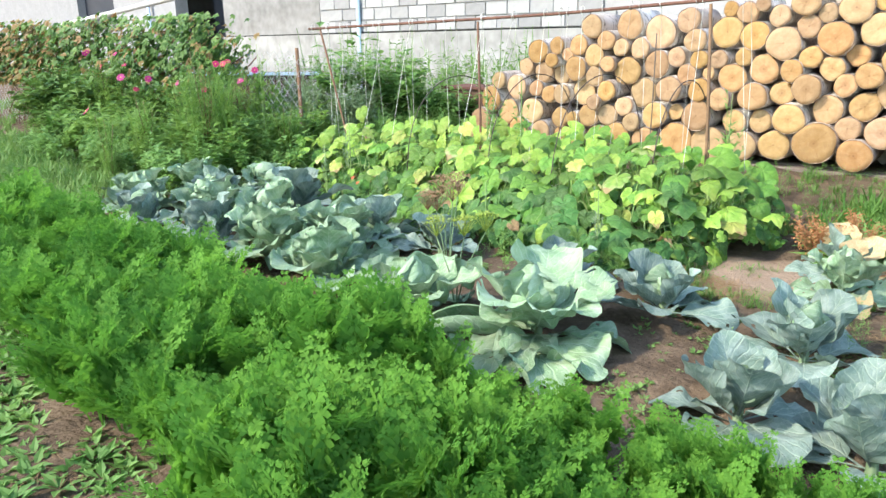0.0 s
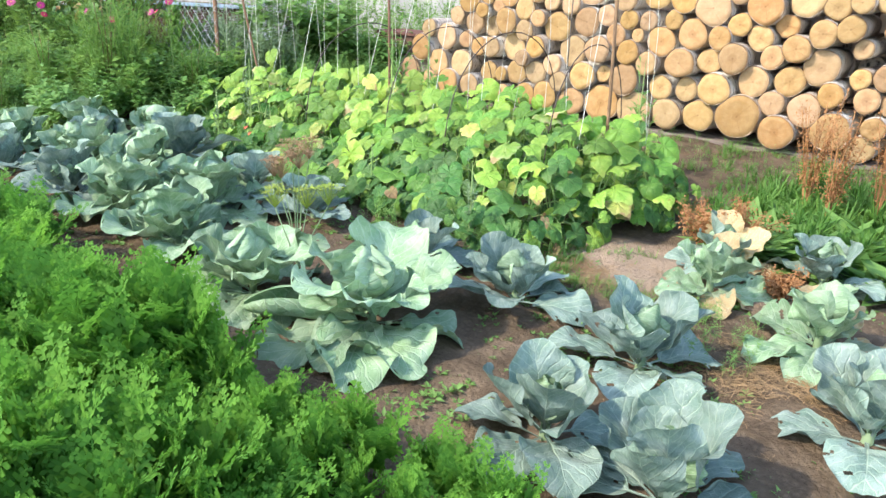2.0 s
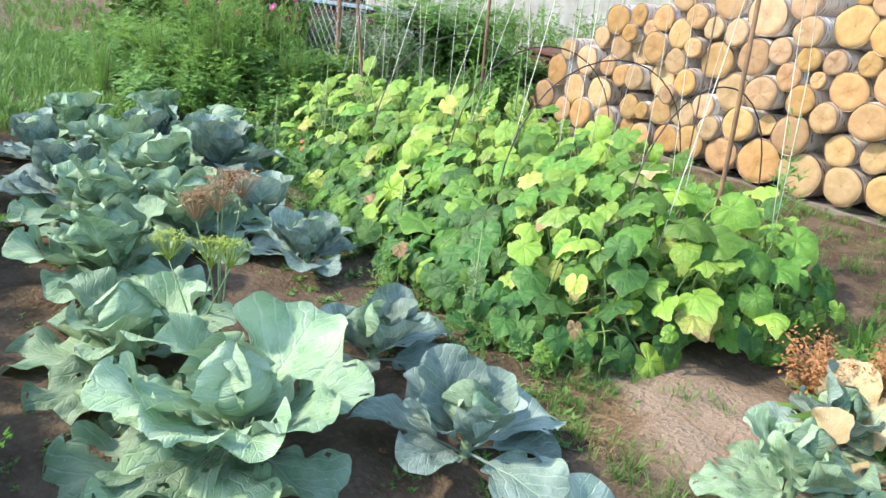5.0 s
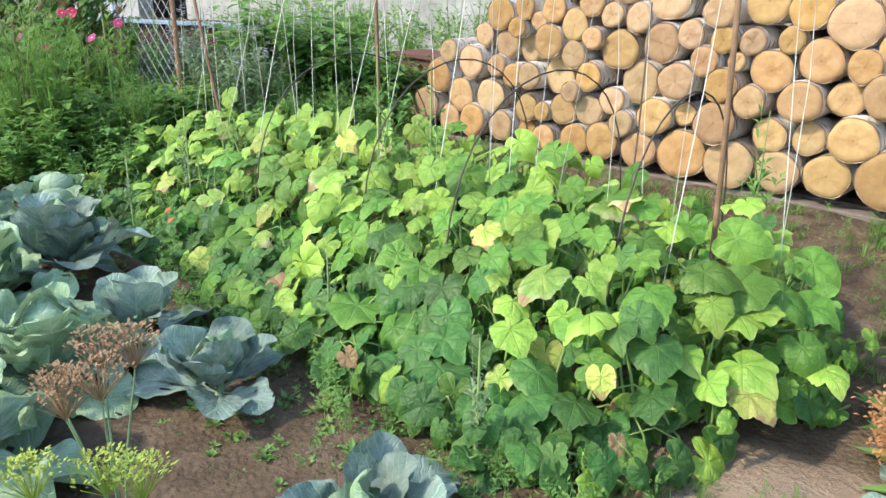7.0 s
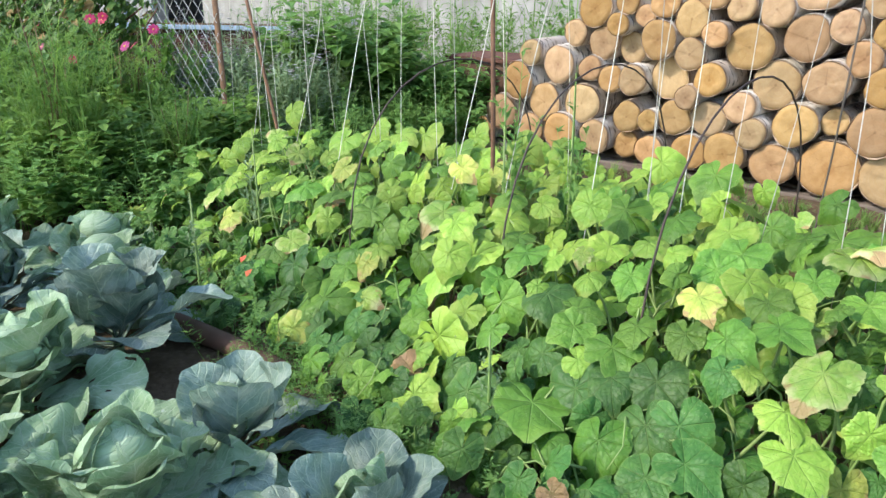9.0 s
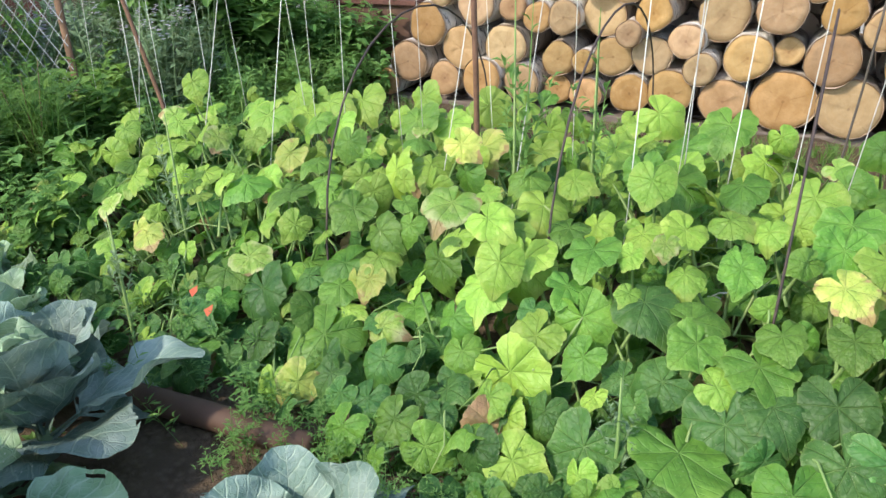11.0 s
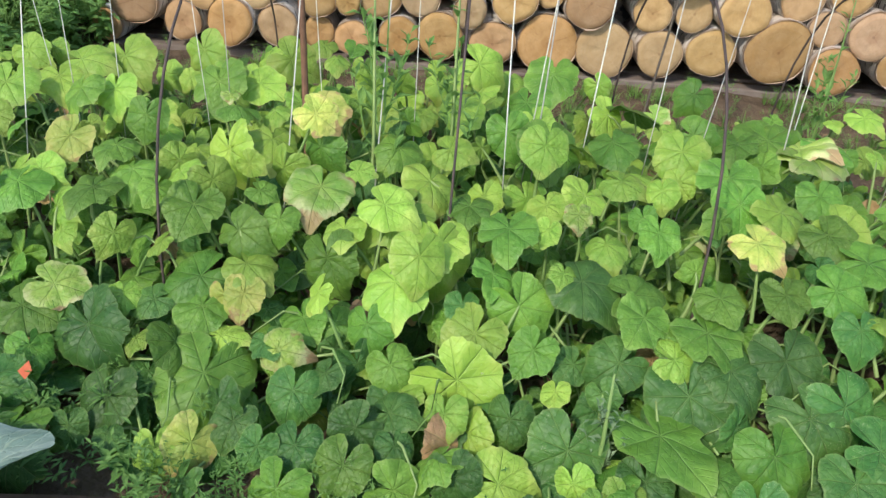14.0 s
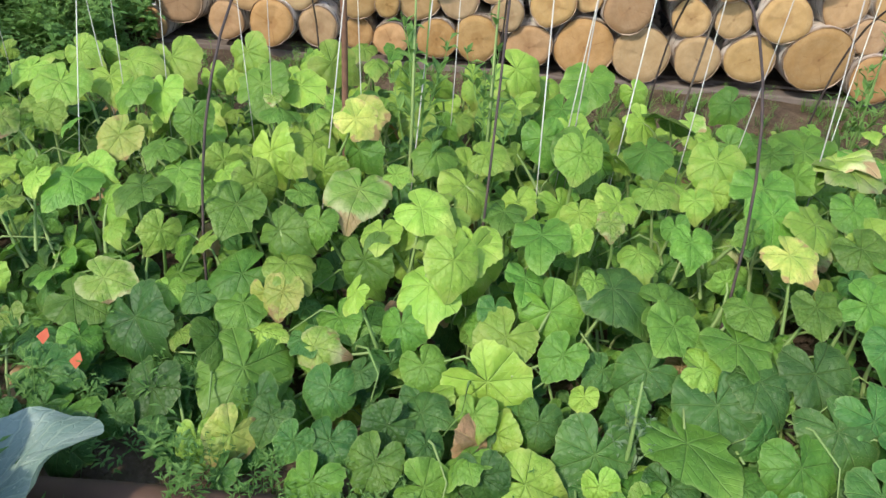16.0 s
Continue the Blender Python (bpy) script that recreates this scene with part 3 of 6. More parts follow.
def build_woodpile():
    rng = np.random.default_rng(11)
    lay_courses()
    rows = list(STACK)
    # the rest of the stack, above and beyond what the courses name
    extra = []
    for x in np.arange(-0.9, 2.5, 0.155):
        for z in np.arange(0.22, 1.62, 0.155):
            r = rng.uniform(0.070, 0.105)
            x1, z1 = x + 0.075 * (round(z / 0.155) % 2) + rng.normal(0, 0.01), z + rng.normal(0, 0.008)
            if z1 > 1.30 + 0.16 * x1:
                continue
            gap = min(math.hypot(x1 - q[0], z1 - q[1]) - q[2] for q in rows + extra)
            if gap > 0.062:
                extra.append((x1, z1, min(r, gap)))
    for x, z, r in rows + extra:
        vs, fs, ev, ef = log_meshes(rng)
        ln = 0.42 + 0.06 * rng.random()
        set_back = rng.normal(0, 0.022) + (0.05 if rng.random() < 0.10 else 0)
        m = pose(x, PILE_Y + set_back, z, rng.normal(0, 1.2), rng.random() * 360, rng.normal(0, 1.5))
        thing = empty("birch_log", m, "pale freshly sawn birch log stacked in the woodpile" if r < 0.11 else "thick pale sawn birch log low in the woodpile", "log", "logs of the woodpile")
        r *= 1.035
        sc = np.array((r, ln, r))
        mesh_object("bark", np.array(vs) * sc, fs, M_BARK, None, True, thing, "white birch bark with dark marks")
        sc2 = np.array((r, 1.0, r))
        mesh_object("sawn_end", np.array(ev) * sc2 - np.array((0, 0.004, 0)), ef, M_END, None, True, thing, "sawn end with year rings")
    # a second row of rounds behind the first
    back = Geo()
    ang = np.arange(12) * math.pi / 6
    for j, z in enumerate(np.arange(0.21, 1.62, 0.165)):
        for x in np.arange(-2.2, 2.45, 0.19):
            x1 = x + 0.095 * (j % 2)
            if z > 0.62 + 0.62 * (x1 + 2.2) or z > 1.32 + 0.16 * x1:
                continue
            r = rng.uniform(0.085, 0.098)
            ring = np.stack([x1 + r * np.cos(ang), np.full(12, 8.02), z + r * np.sin(ang)], 1)
            far_ring = ring + np.array((0, 0.40, 0))
            back.put(np.concatenate([ring, far_ring]), [tuple(range(11, -1, -1)), tuple(range(12, 24))] + [(q, (q + 1) % 12, 12 + (q + 1) % 12, 12 + q) for q in range(12)])
    tagged(back.obj("woodpile_back_row", M_BARK), "birch logs stacked in a second row behind", "logs", kind="stuff")
    # bearers on which the stack lies
    for i, (y, h) in enumerate(((7.56, 0.05), (7.74, 0.05))):
        bm = bmesh.new()
        bmesh.ops.create_cube(bm, size=1)
        for v in bm.verts:
            v.co = Vector((v.co.x * 4.6, v.co.y * 0.11, v.co.z * h))
        bmesh.ops.subdivide_edges(bm, edges=[e for e in bm.edges if e.calc_length() > 2], cuts=12)
        for v in bm.verts:
            v.co += Vector((0, 0.012 * noise.noise((v.co.x * 2, i, 0)), 0.010 * noise.noise((v.co.x * 2, 5, i))))
        bmesh.ops.bevel(bm, geom=bm.edges, offset=0.006, segments=1, affect="EDGES")
        me = bpy.data.meshes.new("bearer_plank")
        bm.to_mesh(me)
        bm.free()
        me.materials.append(M_PLANK)
        ob = new("bearer_plank", me)
        ob.matrix_world = pose(0.0, y, 0.100, 0, 0, 0.0)
        tagged(ob, "grey weathered plank lying under the woodpile", "plank", "bearers of the woodpile")


build_woodpile()


# ---- trellis ----
def tube_part(name, pts, radius, mat, parent, sides=8, label=""):
    g = Geo()
    g.tube(pts, radius, sides)
    return g.obj(name, mat, parent, label, True)


TRELLIS_Y = 5.86
RAIL = [(-2.95, 5.98, 1.235), (-2.70, 5.96, 1.24), (-1.80, 5.89, 1.25), (-0.94, 5.84, 1.262), (-0.25, 5.84, 1.277), (0.78, 5.765, 1.315), (1.2, 5.74, 1.335)]


def build_trellis():
    t = empty("trellis", pose(0, TRELLIS_Y, 0), "rusty steel trellis of three posts and a long top rail", "trellis")
    off = np.array((0, -TRELLIS_Y, 0))
    for x0, y0, x1, y1, top in ((-2.36, 5.91, -2.79, 5.97, 1.235), (-0.925, 5.852, -0.94, 5.84, 1.255), (0.84, 5.744, 0.778, 5.762, 1.305)):
        tube_part("post", np.array(((x0, y0, 0), (x0 * 0.5 + x1 * 0.5 + 0.006, y0 * 0.5 + y1 * 0.5, top / 2), (x1, y1, top))) + off, 0.0095, M_RUST, t, 8, "rusty steel post")
    tube_part("top_rail", np.array(RAIL) + off + np.array((0, 0, 0.010)), 0.011, M_RUST, t, 8, "rusty steel rail")
    # twine tied to the rail, hanging down into the vines
    rng = np.random.default_rng(5)
    xs = list(np.linspace(-2.85, 1.0, 30))
    for i, x in enumerate(xs):
        x = x + rng.normal(0, 0.05)
        z = np.interp(x, [p[0] for p in RAIL], [p[2] for p in RAIL])
        fx = x + rng.normal(0, 0.045)
        ry = np.interp(x, [p[0] for p in RAIL], [p[1] for p in RAIL])
        fy = ry + rng.choice((-0.28, -0.05, 0.0, 0.08)) + rng.normal(0, 0.03)
        low = 0.16 + 0.12 * rng.random()
        top = np.array((x, ry, z + 0.012))
        end = np.array((fx, fy, low))
        sag = np.array((rng.normal(0, 0.012), rng.normal(0, 0.012), 0))
        pts = [top + off, top * 0.66 + end * 0.34 + sag + off, top * 0.33 + end * 0.67 + sag * 0.6 + off, end + off]
        g = Geo()
        g.tube(pts, 0.0013 + 0.0008 * rng.random(), 4)
        ring = [top + off + np.array((0, 0.026 * math.cos(a), 0.008 + 0.026 * math.sin(a))) for a in np.linspace(0, 6.28, 9)]
        g.tube(ring, 0.0022, 4)
        g.obj("twine", M_STRING, t, "white twine", True)


build_trellis()


def build_hoop(a, b, height, lean, label="thin dark steel hoop stuck in the soil among the vines"):
    """A bent rod: both feet in the soil."""
    a, b = np.array((*a, 0.0)), np.array((*b, 0.0))
    n = 18
    pts = []
    for i in range(n + 1):
        s = i / n
        arch = math.sin(math.pi * s) ** 0.62
        pts.append(a + (b - a) * (0.5 - 0.5 * math.cos(math.pi * s)) * 1.0 + np.array((lean[0] * arch, lean[1] * arch, height * arch - 0.03)))
    base = a.copy()
    h = empty("garden_hoop", Matrix.Translation(base), label, "hoop", "hoops over the bed")
    g = Geo()
    g.tube(np.array(pts) - base, 0.0034, 6)
    g.obj("rod", M_DARKROD, h, "", True)


def build_rod(foot, top, r=0.008):
    foot, top = np.array(foot), np.array(top)
    h = empty("garden_rod", Matrix.Translation(foot), "dark thin steel rod standing among the cucumber vines", "rod", "rods in the bed")
    g = Geo()
    mid = (foot + top) / 2 + np.array((0.006, 0.0, 0))
    g.tube(np.array((foot, mid, top)) - foot, r, 6)
    g.obj("shaft", M_DARKROD, h, "", True)


# ---- cucumber bed ----
EDGE_X = (-2.6, -2.4, -1.5, -1.15, -0.7, -0.45, 0.0, 0.4, 0.75, 1.0, 1.12)
EDGE_Y = (5.20, 4.96, 4.78, 4.80, 4.70, 4.64, 4.62, 4.60, 4.58, 4.68, 4.78)
RIGHT_Y = (4.5, 4.75, 5.0, 5.25, 5.6, 5.85, 6.4)
RIGHT_X = (1.05, 1.10, 1.15, 1.27, 1.34, 1.36, 1.00)
BACK_X = (-2.5, -1.5, -1.15, -0.3, 0.1, 1.2)
BACK_Y = (6.32, 6.50, 6.68, 6.68, 6.50, 6.34)


def bed_depth(x, y):
    """How far a spot lies inside the cucumber bed; negative outside."""
    return min(y - float(np.interp(x, EDGE_X, EDGE_Y)), float(np.interp(x, BACK_X, BACK_Y)) - y, float(np.interp(y, RIGHT_Y, RIGHT_X)) - x, x + 2.55)


def canopy_z(x, y):
    d = y - float(np.interp(x, EDGE_X, EDGE_Y))
    side = min(float(np.interp(y, RIGHT_Y, RIGHT_X)) - x, (float(np.interp(x, BACK_X, BACK_Y)) + 0.05 - y) * 1.2)
    z = float(np.interp(d, (0, 0.1, 0.25, 0.45, 0.7, 1.0), (0.10, 0.13, 0.19, 0.36, 0.43, 0.44)))
    return z * float(np.interp(side, (0, 0.35), (0.40, 1.0))) + 0.05 * float(np.interp(x, (-2.4, -1.6), (1.0, 0.0))) * float(np.interp(y, (5.8, 6.1), (1.0, 0.0)))


def cucumber_leaf_mesh(seed, kind):
    """A cucumber leaf: heart-shaped with blunt corners, a pointed tip along +y and a deep notch at the stalk."""
    rng = np.random.default_rng(seed)
    segs, rings = 56, (0.16, 0.34, 0.52, 0.70, 0.84, 0.93, 1.0)
    ph = np.linspace(-math.pi, math.pi, segs, endpoint=False) + math.pi / segs
    lobe = rng.uniform(-0.5, 0.7)
    halves = []
    for _ in range(2):
        k = 1 + rng.normal(0, 0.035, 8)
        halves.append(((0.0, 0.80 + 0.05 * lobe), (0.30, 0.635 * k[1]), (0.66, (0.565 - 0.03 * lobe) * k[2]), (1.00, (0.585 + 0.05 * lobe) * k[3]), (1.32, (0.525 - 0.02 * lobe) * k[4]), (1.80, 0.525 * k[5]), (2.25, 0.570 * k[6]), (2.65, 0.545 * k[7]), (2.92, 0.43), (3.1416, 0.09)))
    r = np.zeros(segs)
    for q, a in enumerate(ph):
        half = halves[int(a > 0)]
        r[q] = np.interp(abs(a), [h[0] for h in half], [h[1] for h in half])
    r = 0.16 * np.roll(r, 1) + 0.68 * r + 0.16 * np.roll(r, -1)
    r[np.argmin(np.abs(ph - math.pi))] = r[0] = 0.12
    r += 0.006 * np.where(np.arange(segs) % 2 == 0, 1, -1) + 0.007 * rng.standard_normal(segs)
    if rng.random() < 0.25:
        r -= rng.uniform(0.06, 0.16) * np.exp(-((ph - rng.uniform(-2, 2)) / 0.15) ** 2)
    droop, wav = rng.uniform(0.0, 0.60), rng.uniform(0.008, 0.030)
    # the two halves fold on their own at the midrib
    folds = rng.uniform(-0.22, 0.30, 2) + rng.uniform(-0.14, 0.16)
    curl = rng.uniform(-0.1, 0.95)
    seed_at = rng.random() * 50
    p1 = rng.random() * 6.28
    vs, uv = [(0, 0, 0)], [(0.5, 0.38)]
    for q in rings:
        for a, rr in zip(ph, r):
            x, y = rr * q * math.sin(a), rr * q * math.cos(a)
            z = -droop * (x * x * 0.5 + max(0, y) ** 2 * 0.9 + min(0, y) ** 2 * 0.45) - folds[int(x > 0)] * abs(x) * 0.75 - curl * max(0.0, rr * q - 0.34) ** 2 * 1.8
            z += 0.046 * q * (abs(math.sin(a * math.pi / 0.82)) - 0.5)
            z += wav * q * q * math.sin(5 * a + p1)
            z += 0.024 * noise.noise((x * 8 + seed_at, y * 8, 0)) + 0.075 * noise.noise((x * 2.4 + seed_at, y * 2.4, 5))
            vs.append((x, y, z))
            uv.append((0.5 + x, 0.38 + y))
    fs = []
    for i in range(segs - 1):
        j = i + 1
        fs.append((0, 1 + j, 1 + i))
        for k in range(len(rings) - 1):
            a, b = 1 + k * segs, 1 + (k + 1) * segs
            fs.append((a + i, a + j, b + j, b + i))
    me = bpy.data.meshes.new("leaf")
    me.from_pydata([(x, y, z) for x, y, z in vs], [], fs)
    rim = [(0.0, 0.0)] + [(q, 0.0) for q in rings for _ in ph]
    me.materials.append(M_CUC[kind])
    layer = me.uv_layers.new(name="UVMap")
    idx = np.empty(len(me.loops), dtype=np.int32)
    me.loops.foreach_get("vertex_index", idx)
    layer.data.foreach_set("uv", np.asarray(uv, dtype=np.float32)[idx].ravel())
    me.uv_layers.new(name="Rim").data.foreach_set("uv", np.asarray(rim, dtype=np.float32)[idx].ravel())
    me.polygons.foreach_set("use_smooth", np.ones(len(me.polygons), dtype=bool))
    me.update()
    return me


CUC_MESH = {k: [cucumber_leaf_mesh(100 * i + j, k) for j in range(20 if k in "gld" else 7)] for i, k in enumerate("glypbd")}


def leaf_frame(p, normal, tip, size):
    """The pose of a leaf: its junction at p, its face along normal, its tip towards tip."""
    n = unit(normal)
    t = np.asarray(tip, dtype=float)
    t = unit(t - n * (t @ n))
    s = np.cross(t, n)
    return Matrix(((s[0] * size, t[0] * size, n[0] * size, p[0]), (s[1] * size, t[1] * size, n[1] * size, p[1]), (s[2] * size, t[2] * size, n[2] * size, p[2]), (0, 0, 0, 1)))


class CucumberPlant:
    def __init__(self, x, y):
        self.root = np.array((x, y, float(ground_z(x, y))))
        self.thing = empty("cucumber_plant", Matrix.Translation(self.root), "sprawling cucumber vine with broad green and yellowing leaves", "cucumber plant", "cucumber vines of the bed")
        self.stems = Geo()
        self.count = 0

    def leaf(self, p, normal, tip, size, kind, rng):
        p = np.asarray(p, dtype=float)
        pool = CUC_MESH[kind]
        ob = shared("leaf", pool[rng.integers(len(pool))], leaf_frame(p - self.root, normal, tip, size), self.thing)
        foot = p - unit(tip) * size * 0.25 + np.array((rng.normal(0, 0.05), rng.normal(0.04, 0.05), 0))
        foot = foot + (self.root - foot) * 0.12
        foot[2] = max(0.02 + float(ground_z(foot[0], foot[1])), p[2] - 0.10 - 0.16 * rng.random())
        mid = (p + foot) / 2 + np.array((rng.normal(0, 0.02), rng.normal(0, 0.02), 0.03))
        top = p - unit(normal) * 0.002
        pts = [(1 - q) ** 2 * foot + 2 * q * (1 - q) * mid + q * q * top for q in (0.0, 0.3, 0.55, 0.8, 1.0)]
        self.stems.tube(np.array(pts) - self.root, (0.0048, 0.0044, 0.0038, 0.0032, 0.0026), 5)
        self.count += 1

    def vines(self, rng):
        for k in range(5):
            a = rng.random() * 6.28
            p = self.root + np.array((0, 0, 0.02))
            pts = [p]
            for i in range(6):
                a += rng.normal(0, 0.5)
                if bed_depth(pts[-1][0], pts[-1][1]) < 0.18:
                    break
                q = pts[-1] + np.array((math.cos(a) * 0.13, math.sin(a) * 0.13, rng.normal(0.015, 0.03)))
                q[2] = max(q[2], float(ground_z(q[0], q[1])) + 0.015)
                pts.append(q)
            self.stems.tube(np.array(pts) - self.root, np.linspace(0.006, 0.003, len(pts)), 5) if len(pts) > 2 else None
        # arching side shoots and curled tendrils between the leaves
        for k in range(16):
            x, y = self.root[0] + rng.normal(0, 0.22), self.root[1] + rng.normal(0, 0.22)
            if bed_depth(x, y) < 0.12:
                continue
            a, top = rng.random() * 6.28, canopy_z(x, y)
            d = np.array((math.cos(a), math.sin(a), 0))
            ln = rng.uniform(0.10, 0.22)
            p = np.array((x, y, float(ground_z(x, y)) + top * rng.uniform(0.35, 0.70)))
            pts = [p - d * ln * 0.5 - np.array((0, 0, 0.10)), p - d * ln * 0.2, p + d * ln * 0.2 + np.array((0, 0, 0.035)), p + d * ln * 0.6 + np.array((0, 0, 0.01)), p + d * ln * 0.8 + np.array((d[1], -d[0], -1.0)) * 0.03]
            self.stems.tube(np.array(pts) - self.root, (0.0036, 0.0034, 0.0028, 0.0018, 0.0012), 5)
        self.stems.obj("vine", M_STEM, self.thing, "hairy pale green stems", True)


LEAVES = []
LEAVES.append((
    (0.23, 4.74, 0.13, 0.123, -74, 8, "g"),
    (0.84, 4.67, 0.12, 0.104, -56, -4, "g"),
    (-1.77, 5.14, 0.23, 0.115, -36, 22, "y"),
    (-1.38, 5.08, 0.21, 0.145, -9, 30, "g"),
    (-1.37, 4.91, 0.14, 0.139, 11, 44, "g"),
    (-1.33, 5.13, 0.24, 0.130, 1, 26, "p"),
    (-1.28, 4.82, 0.11, 0.145, -99, 3, "g"),
    (-1.25, 4.76, 0.11, 0.129, -89, 42, "g"),
    (-1.23, 5.06, 0.19, 0.181, -59, 48, "g"),
    (-1.18, 5.13, 0.23, 0.084, -79, 21, "l"),
    (-1.13, 4.91, 0.13, 0.145, -99, 42, "g"),
    (-1.11, 5.13, 0.22, 0.097, -159, 25, "g"),
))
LEAVES.append((
    (-1.02, 5.18, 0.26, 0.152, -149, 32, "g"),
    (-1.00, 5.12, 0.22, 0.122, -109, 18, "g"),
    (-0.95, 5.26, 0.34, 0.125, -29, 51, "g"),
    (-0.95, 4.97, 0.16, 0.213, -99, 34, "g"),
    (-0.94, 5.06, 0.19, 0.093, 1, 9, "l"),
    (-0.92, 5.20, 0.29, 0.122, -39, 17, "l"),
    (-0.91, 5.14, 0.25, 0.100, -99, 43, "y"),
    (-0.86, 4.87, 0.13, 0.099, -109, 34, "g"),
    (-0.84, 5.06, 0.19, 0.091, -59, 10, "g"),
    (-0.81, 5.03, 0.19, 0.102, 11, 43, "p"),
    (-0.80, 4.82, 0.12, 0.084, -109, 51, "g"),
    (-0.76, 4.95, 0.15, 0.119, -99, 43, "g"),
))
LEAVES.append((
    (-0.74, 5.22, 0.31, 0.146, -89, 61, "g"),
    (-0.73, 4.83, 0.12, 0.113, -99, 32, "g"),
    (-0.71, 5.27, 0.36, 0.108, -89, 16, "l"),
    (-0.70, 4.99, 0.17, 0.082, -119, 23, "g"),
    (-0.63, 4.79, 0.12, 0.122, -109, 38, "g"),
    (-0.63, 5.09, 0.23, 0.109, -89, 48, "g"),
    (-0.62, 4.87, 0.14, 0.108, -139, 61, "g"),
    (-0.58, 5.16, 0.30, 0.156, -89, 20, "l"),
    (-0.57, 5.01, 0.19, 0.112, -59, 34, "g"),
    (-0.56, 4.91, 0.15, 0.109, -9, 19, "g"),
    (-0.54, 4.84, 0.13, 0.083, -69, 31, "g"),
    (-0.53, 4.75, 0.11, 0.114, 1, 54, "g"),
))
LEAVES.append((
    (-0.50, 5.22, 0.35, 0.164, -84, 54, "l"),
    (-0.49, 5.25, 0.37, 0.132, -79, 17, "l"),
    (-0.45, 4.91, 0.16, 0.097, -99, 43, "l"),
    (-0.43, 5.12, 0.28, 0.083, -89, 33, "g"),
    (-0.43, 4.98, 0.19, 0.185, -39, 68, "l"),
    (-0.40, 5.06, 0.25, 0.144, -119, 42, "l"),
    (-0.37, 5.18, 0.33, 0.103, -89, 11, "g"),
    (-0.34, 4.78, 0.12, 0.133, 1, 38, "l"),
    (-0.32, 4.91, 0.16, 0.103, -99, 47, "g"),
    (-0.31, 5.12, 0.29, 0.146, -59, 62, "g"),
    (-0.23, 4.97, 0.19, 0.068, -99, 18, "l"),
    (-0.22, 5.17, 0.35, 0.065, -99, 23, "l"),
))
LEAVES.append((
    (-0.21, 4.85, 0.15, 0.168, -99, 53, "g"),
    (-0.18, 5.16, 0.34, 0.162, -39, 16, "g"),
    (-0.10, 5.03, 0.23, 0.128, -149, 44, "g"),
    (-0.07, 5.14, 0.33, 0.118, 21, 30, "g"),
    (-0.05, 5.10, 0.30, 0.124, -119, 26, "g"),
    (-0.03, 4.89, 0.17, 0.206, -59, 3, "g"),
    (0.01, 5.03, 0.25, 0.097, 1, 37, "l"),
    (0.02, 5.07, 0.27, 0.099, -99, 36, "g"),
    (0.04, 4.98, 0.20, 0.195, -89, 44, "g"),
    (0.07, 4.82, 0.14, 0.100, -59, 17, "g"),
    (0.08, 5.08, 0.29, 0.153, -49, 17, "g"),
    (0.11, 5.14, 0.34, 0.108, -69, 16, "g"),
))
LEAVES.append((
    (0.12, 5.01, 0.25, 0.132, -59, 23, "g"),
    (0.18, 4.86, 0.17, 0.148, -79, 43, "g"),
    (0.23, 5.03, 0.27, 0.156, -79, 37, "g"),
    (0.24, 5.14, 0.36, 0.104, -79, 29, "g"),
    (0.26, 4.93, 0.21, 0.161, -59, 38, "g"),
    (0.32, 4.82, 0.16, 0.132, -89, 29, "g"),
    (0.33, 4.95, 0.23, 0.157, -59, 50, "g"),
    (0.34, 5.14, 0.38, 0.121, -19, 42, "g"),
    (0.37, 5.06, 0.34, 0.105, -89, 38, "g"),
    (0.38, 4.88, 0.19, 0.145, -14, 23, "g"),
    (0.42, 5.08, 0.35, 0.081, -64, 1, "l"),
    (0.44, 4.79, 0.15, 0.196, -66, 3, "g"),
))
LEAVES.append((
    (0.43, 5.22, 0.41, 0.138, -18, 16, "g"),
    (0.52, 5.03, 0.31, 0.118, -54, -3, "l"),
    (0.57, 4.96, 0.26, 0.141, -34, 21, "l"),
    (0.56, 5.12, 0.38, 0.159, -104, 28, "p"),
    (0.69, 5.24, 0.42, 0.095, -44, 35, "l"),
    (0.70, 5.16, 0.39, 0.100, -18, 24, "l"),
    (0.72, 4.88, 0.21, 0.147, -48, 5, "g"),
    (0.74, 4.80, 0.17, 0.163, -66, 10, "g"),
    (0.78, 5.04, 0.35, 0.144, -104, -6, "l"),
    (0.84, 4.96, 0.25, 0.111, 46, 36, "l"),
    (0.86, 5.06, 0.33, 0.108, -58, 18, "g"),
    (0.85, 4.88, 0.17, 0.158, -68, -9, "g"),
))
LEAVES.append((
    (0.87, 5.19, 0.40, 0.150, -36, 17, "g"),
    (0.89, 5.11, 0.36, 0.115, -34, 39, "g"),
    (0.96, 5.10, 0.29, 0.155, -56, 20, "g"),
    (1.00, 5.01, 0.19, 0.129, -58, 25, "g"),
    (1.02, 4.86, 0.11, 0.104, -56, 26, "g"),
    (1.09, 5.16, 0.21, 0.109, -36, 37, "l"),
    (1.19, 5.20, 0.19, 0.130, -18, 27, "y"),
    (-1.77, 5.79, 0.46, 0.171, -99, 35, "l"),
    (-1.56, 5.80, 0.46, 0.130, -99, 29, "g"),
    (-1.50, 5.34, 0.38, 0.148, -109, 16, "g"),
    (-1.45, 5.51, 0.43, 0.131, -119, 43, "y"),
    (-1.32, 5.48, 0.43, 0.111, -99, 7, "g"),
))
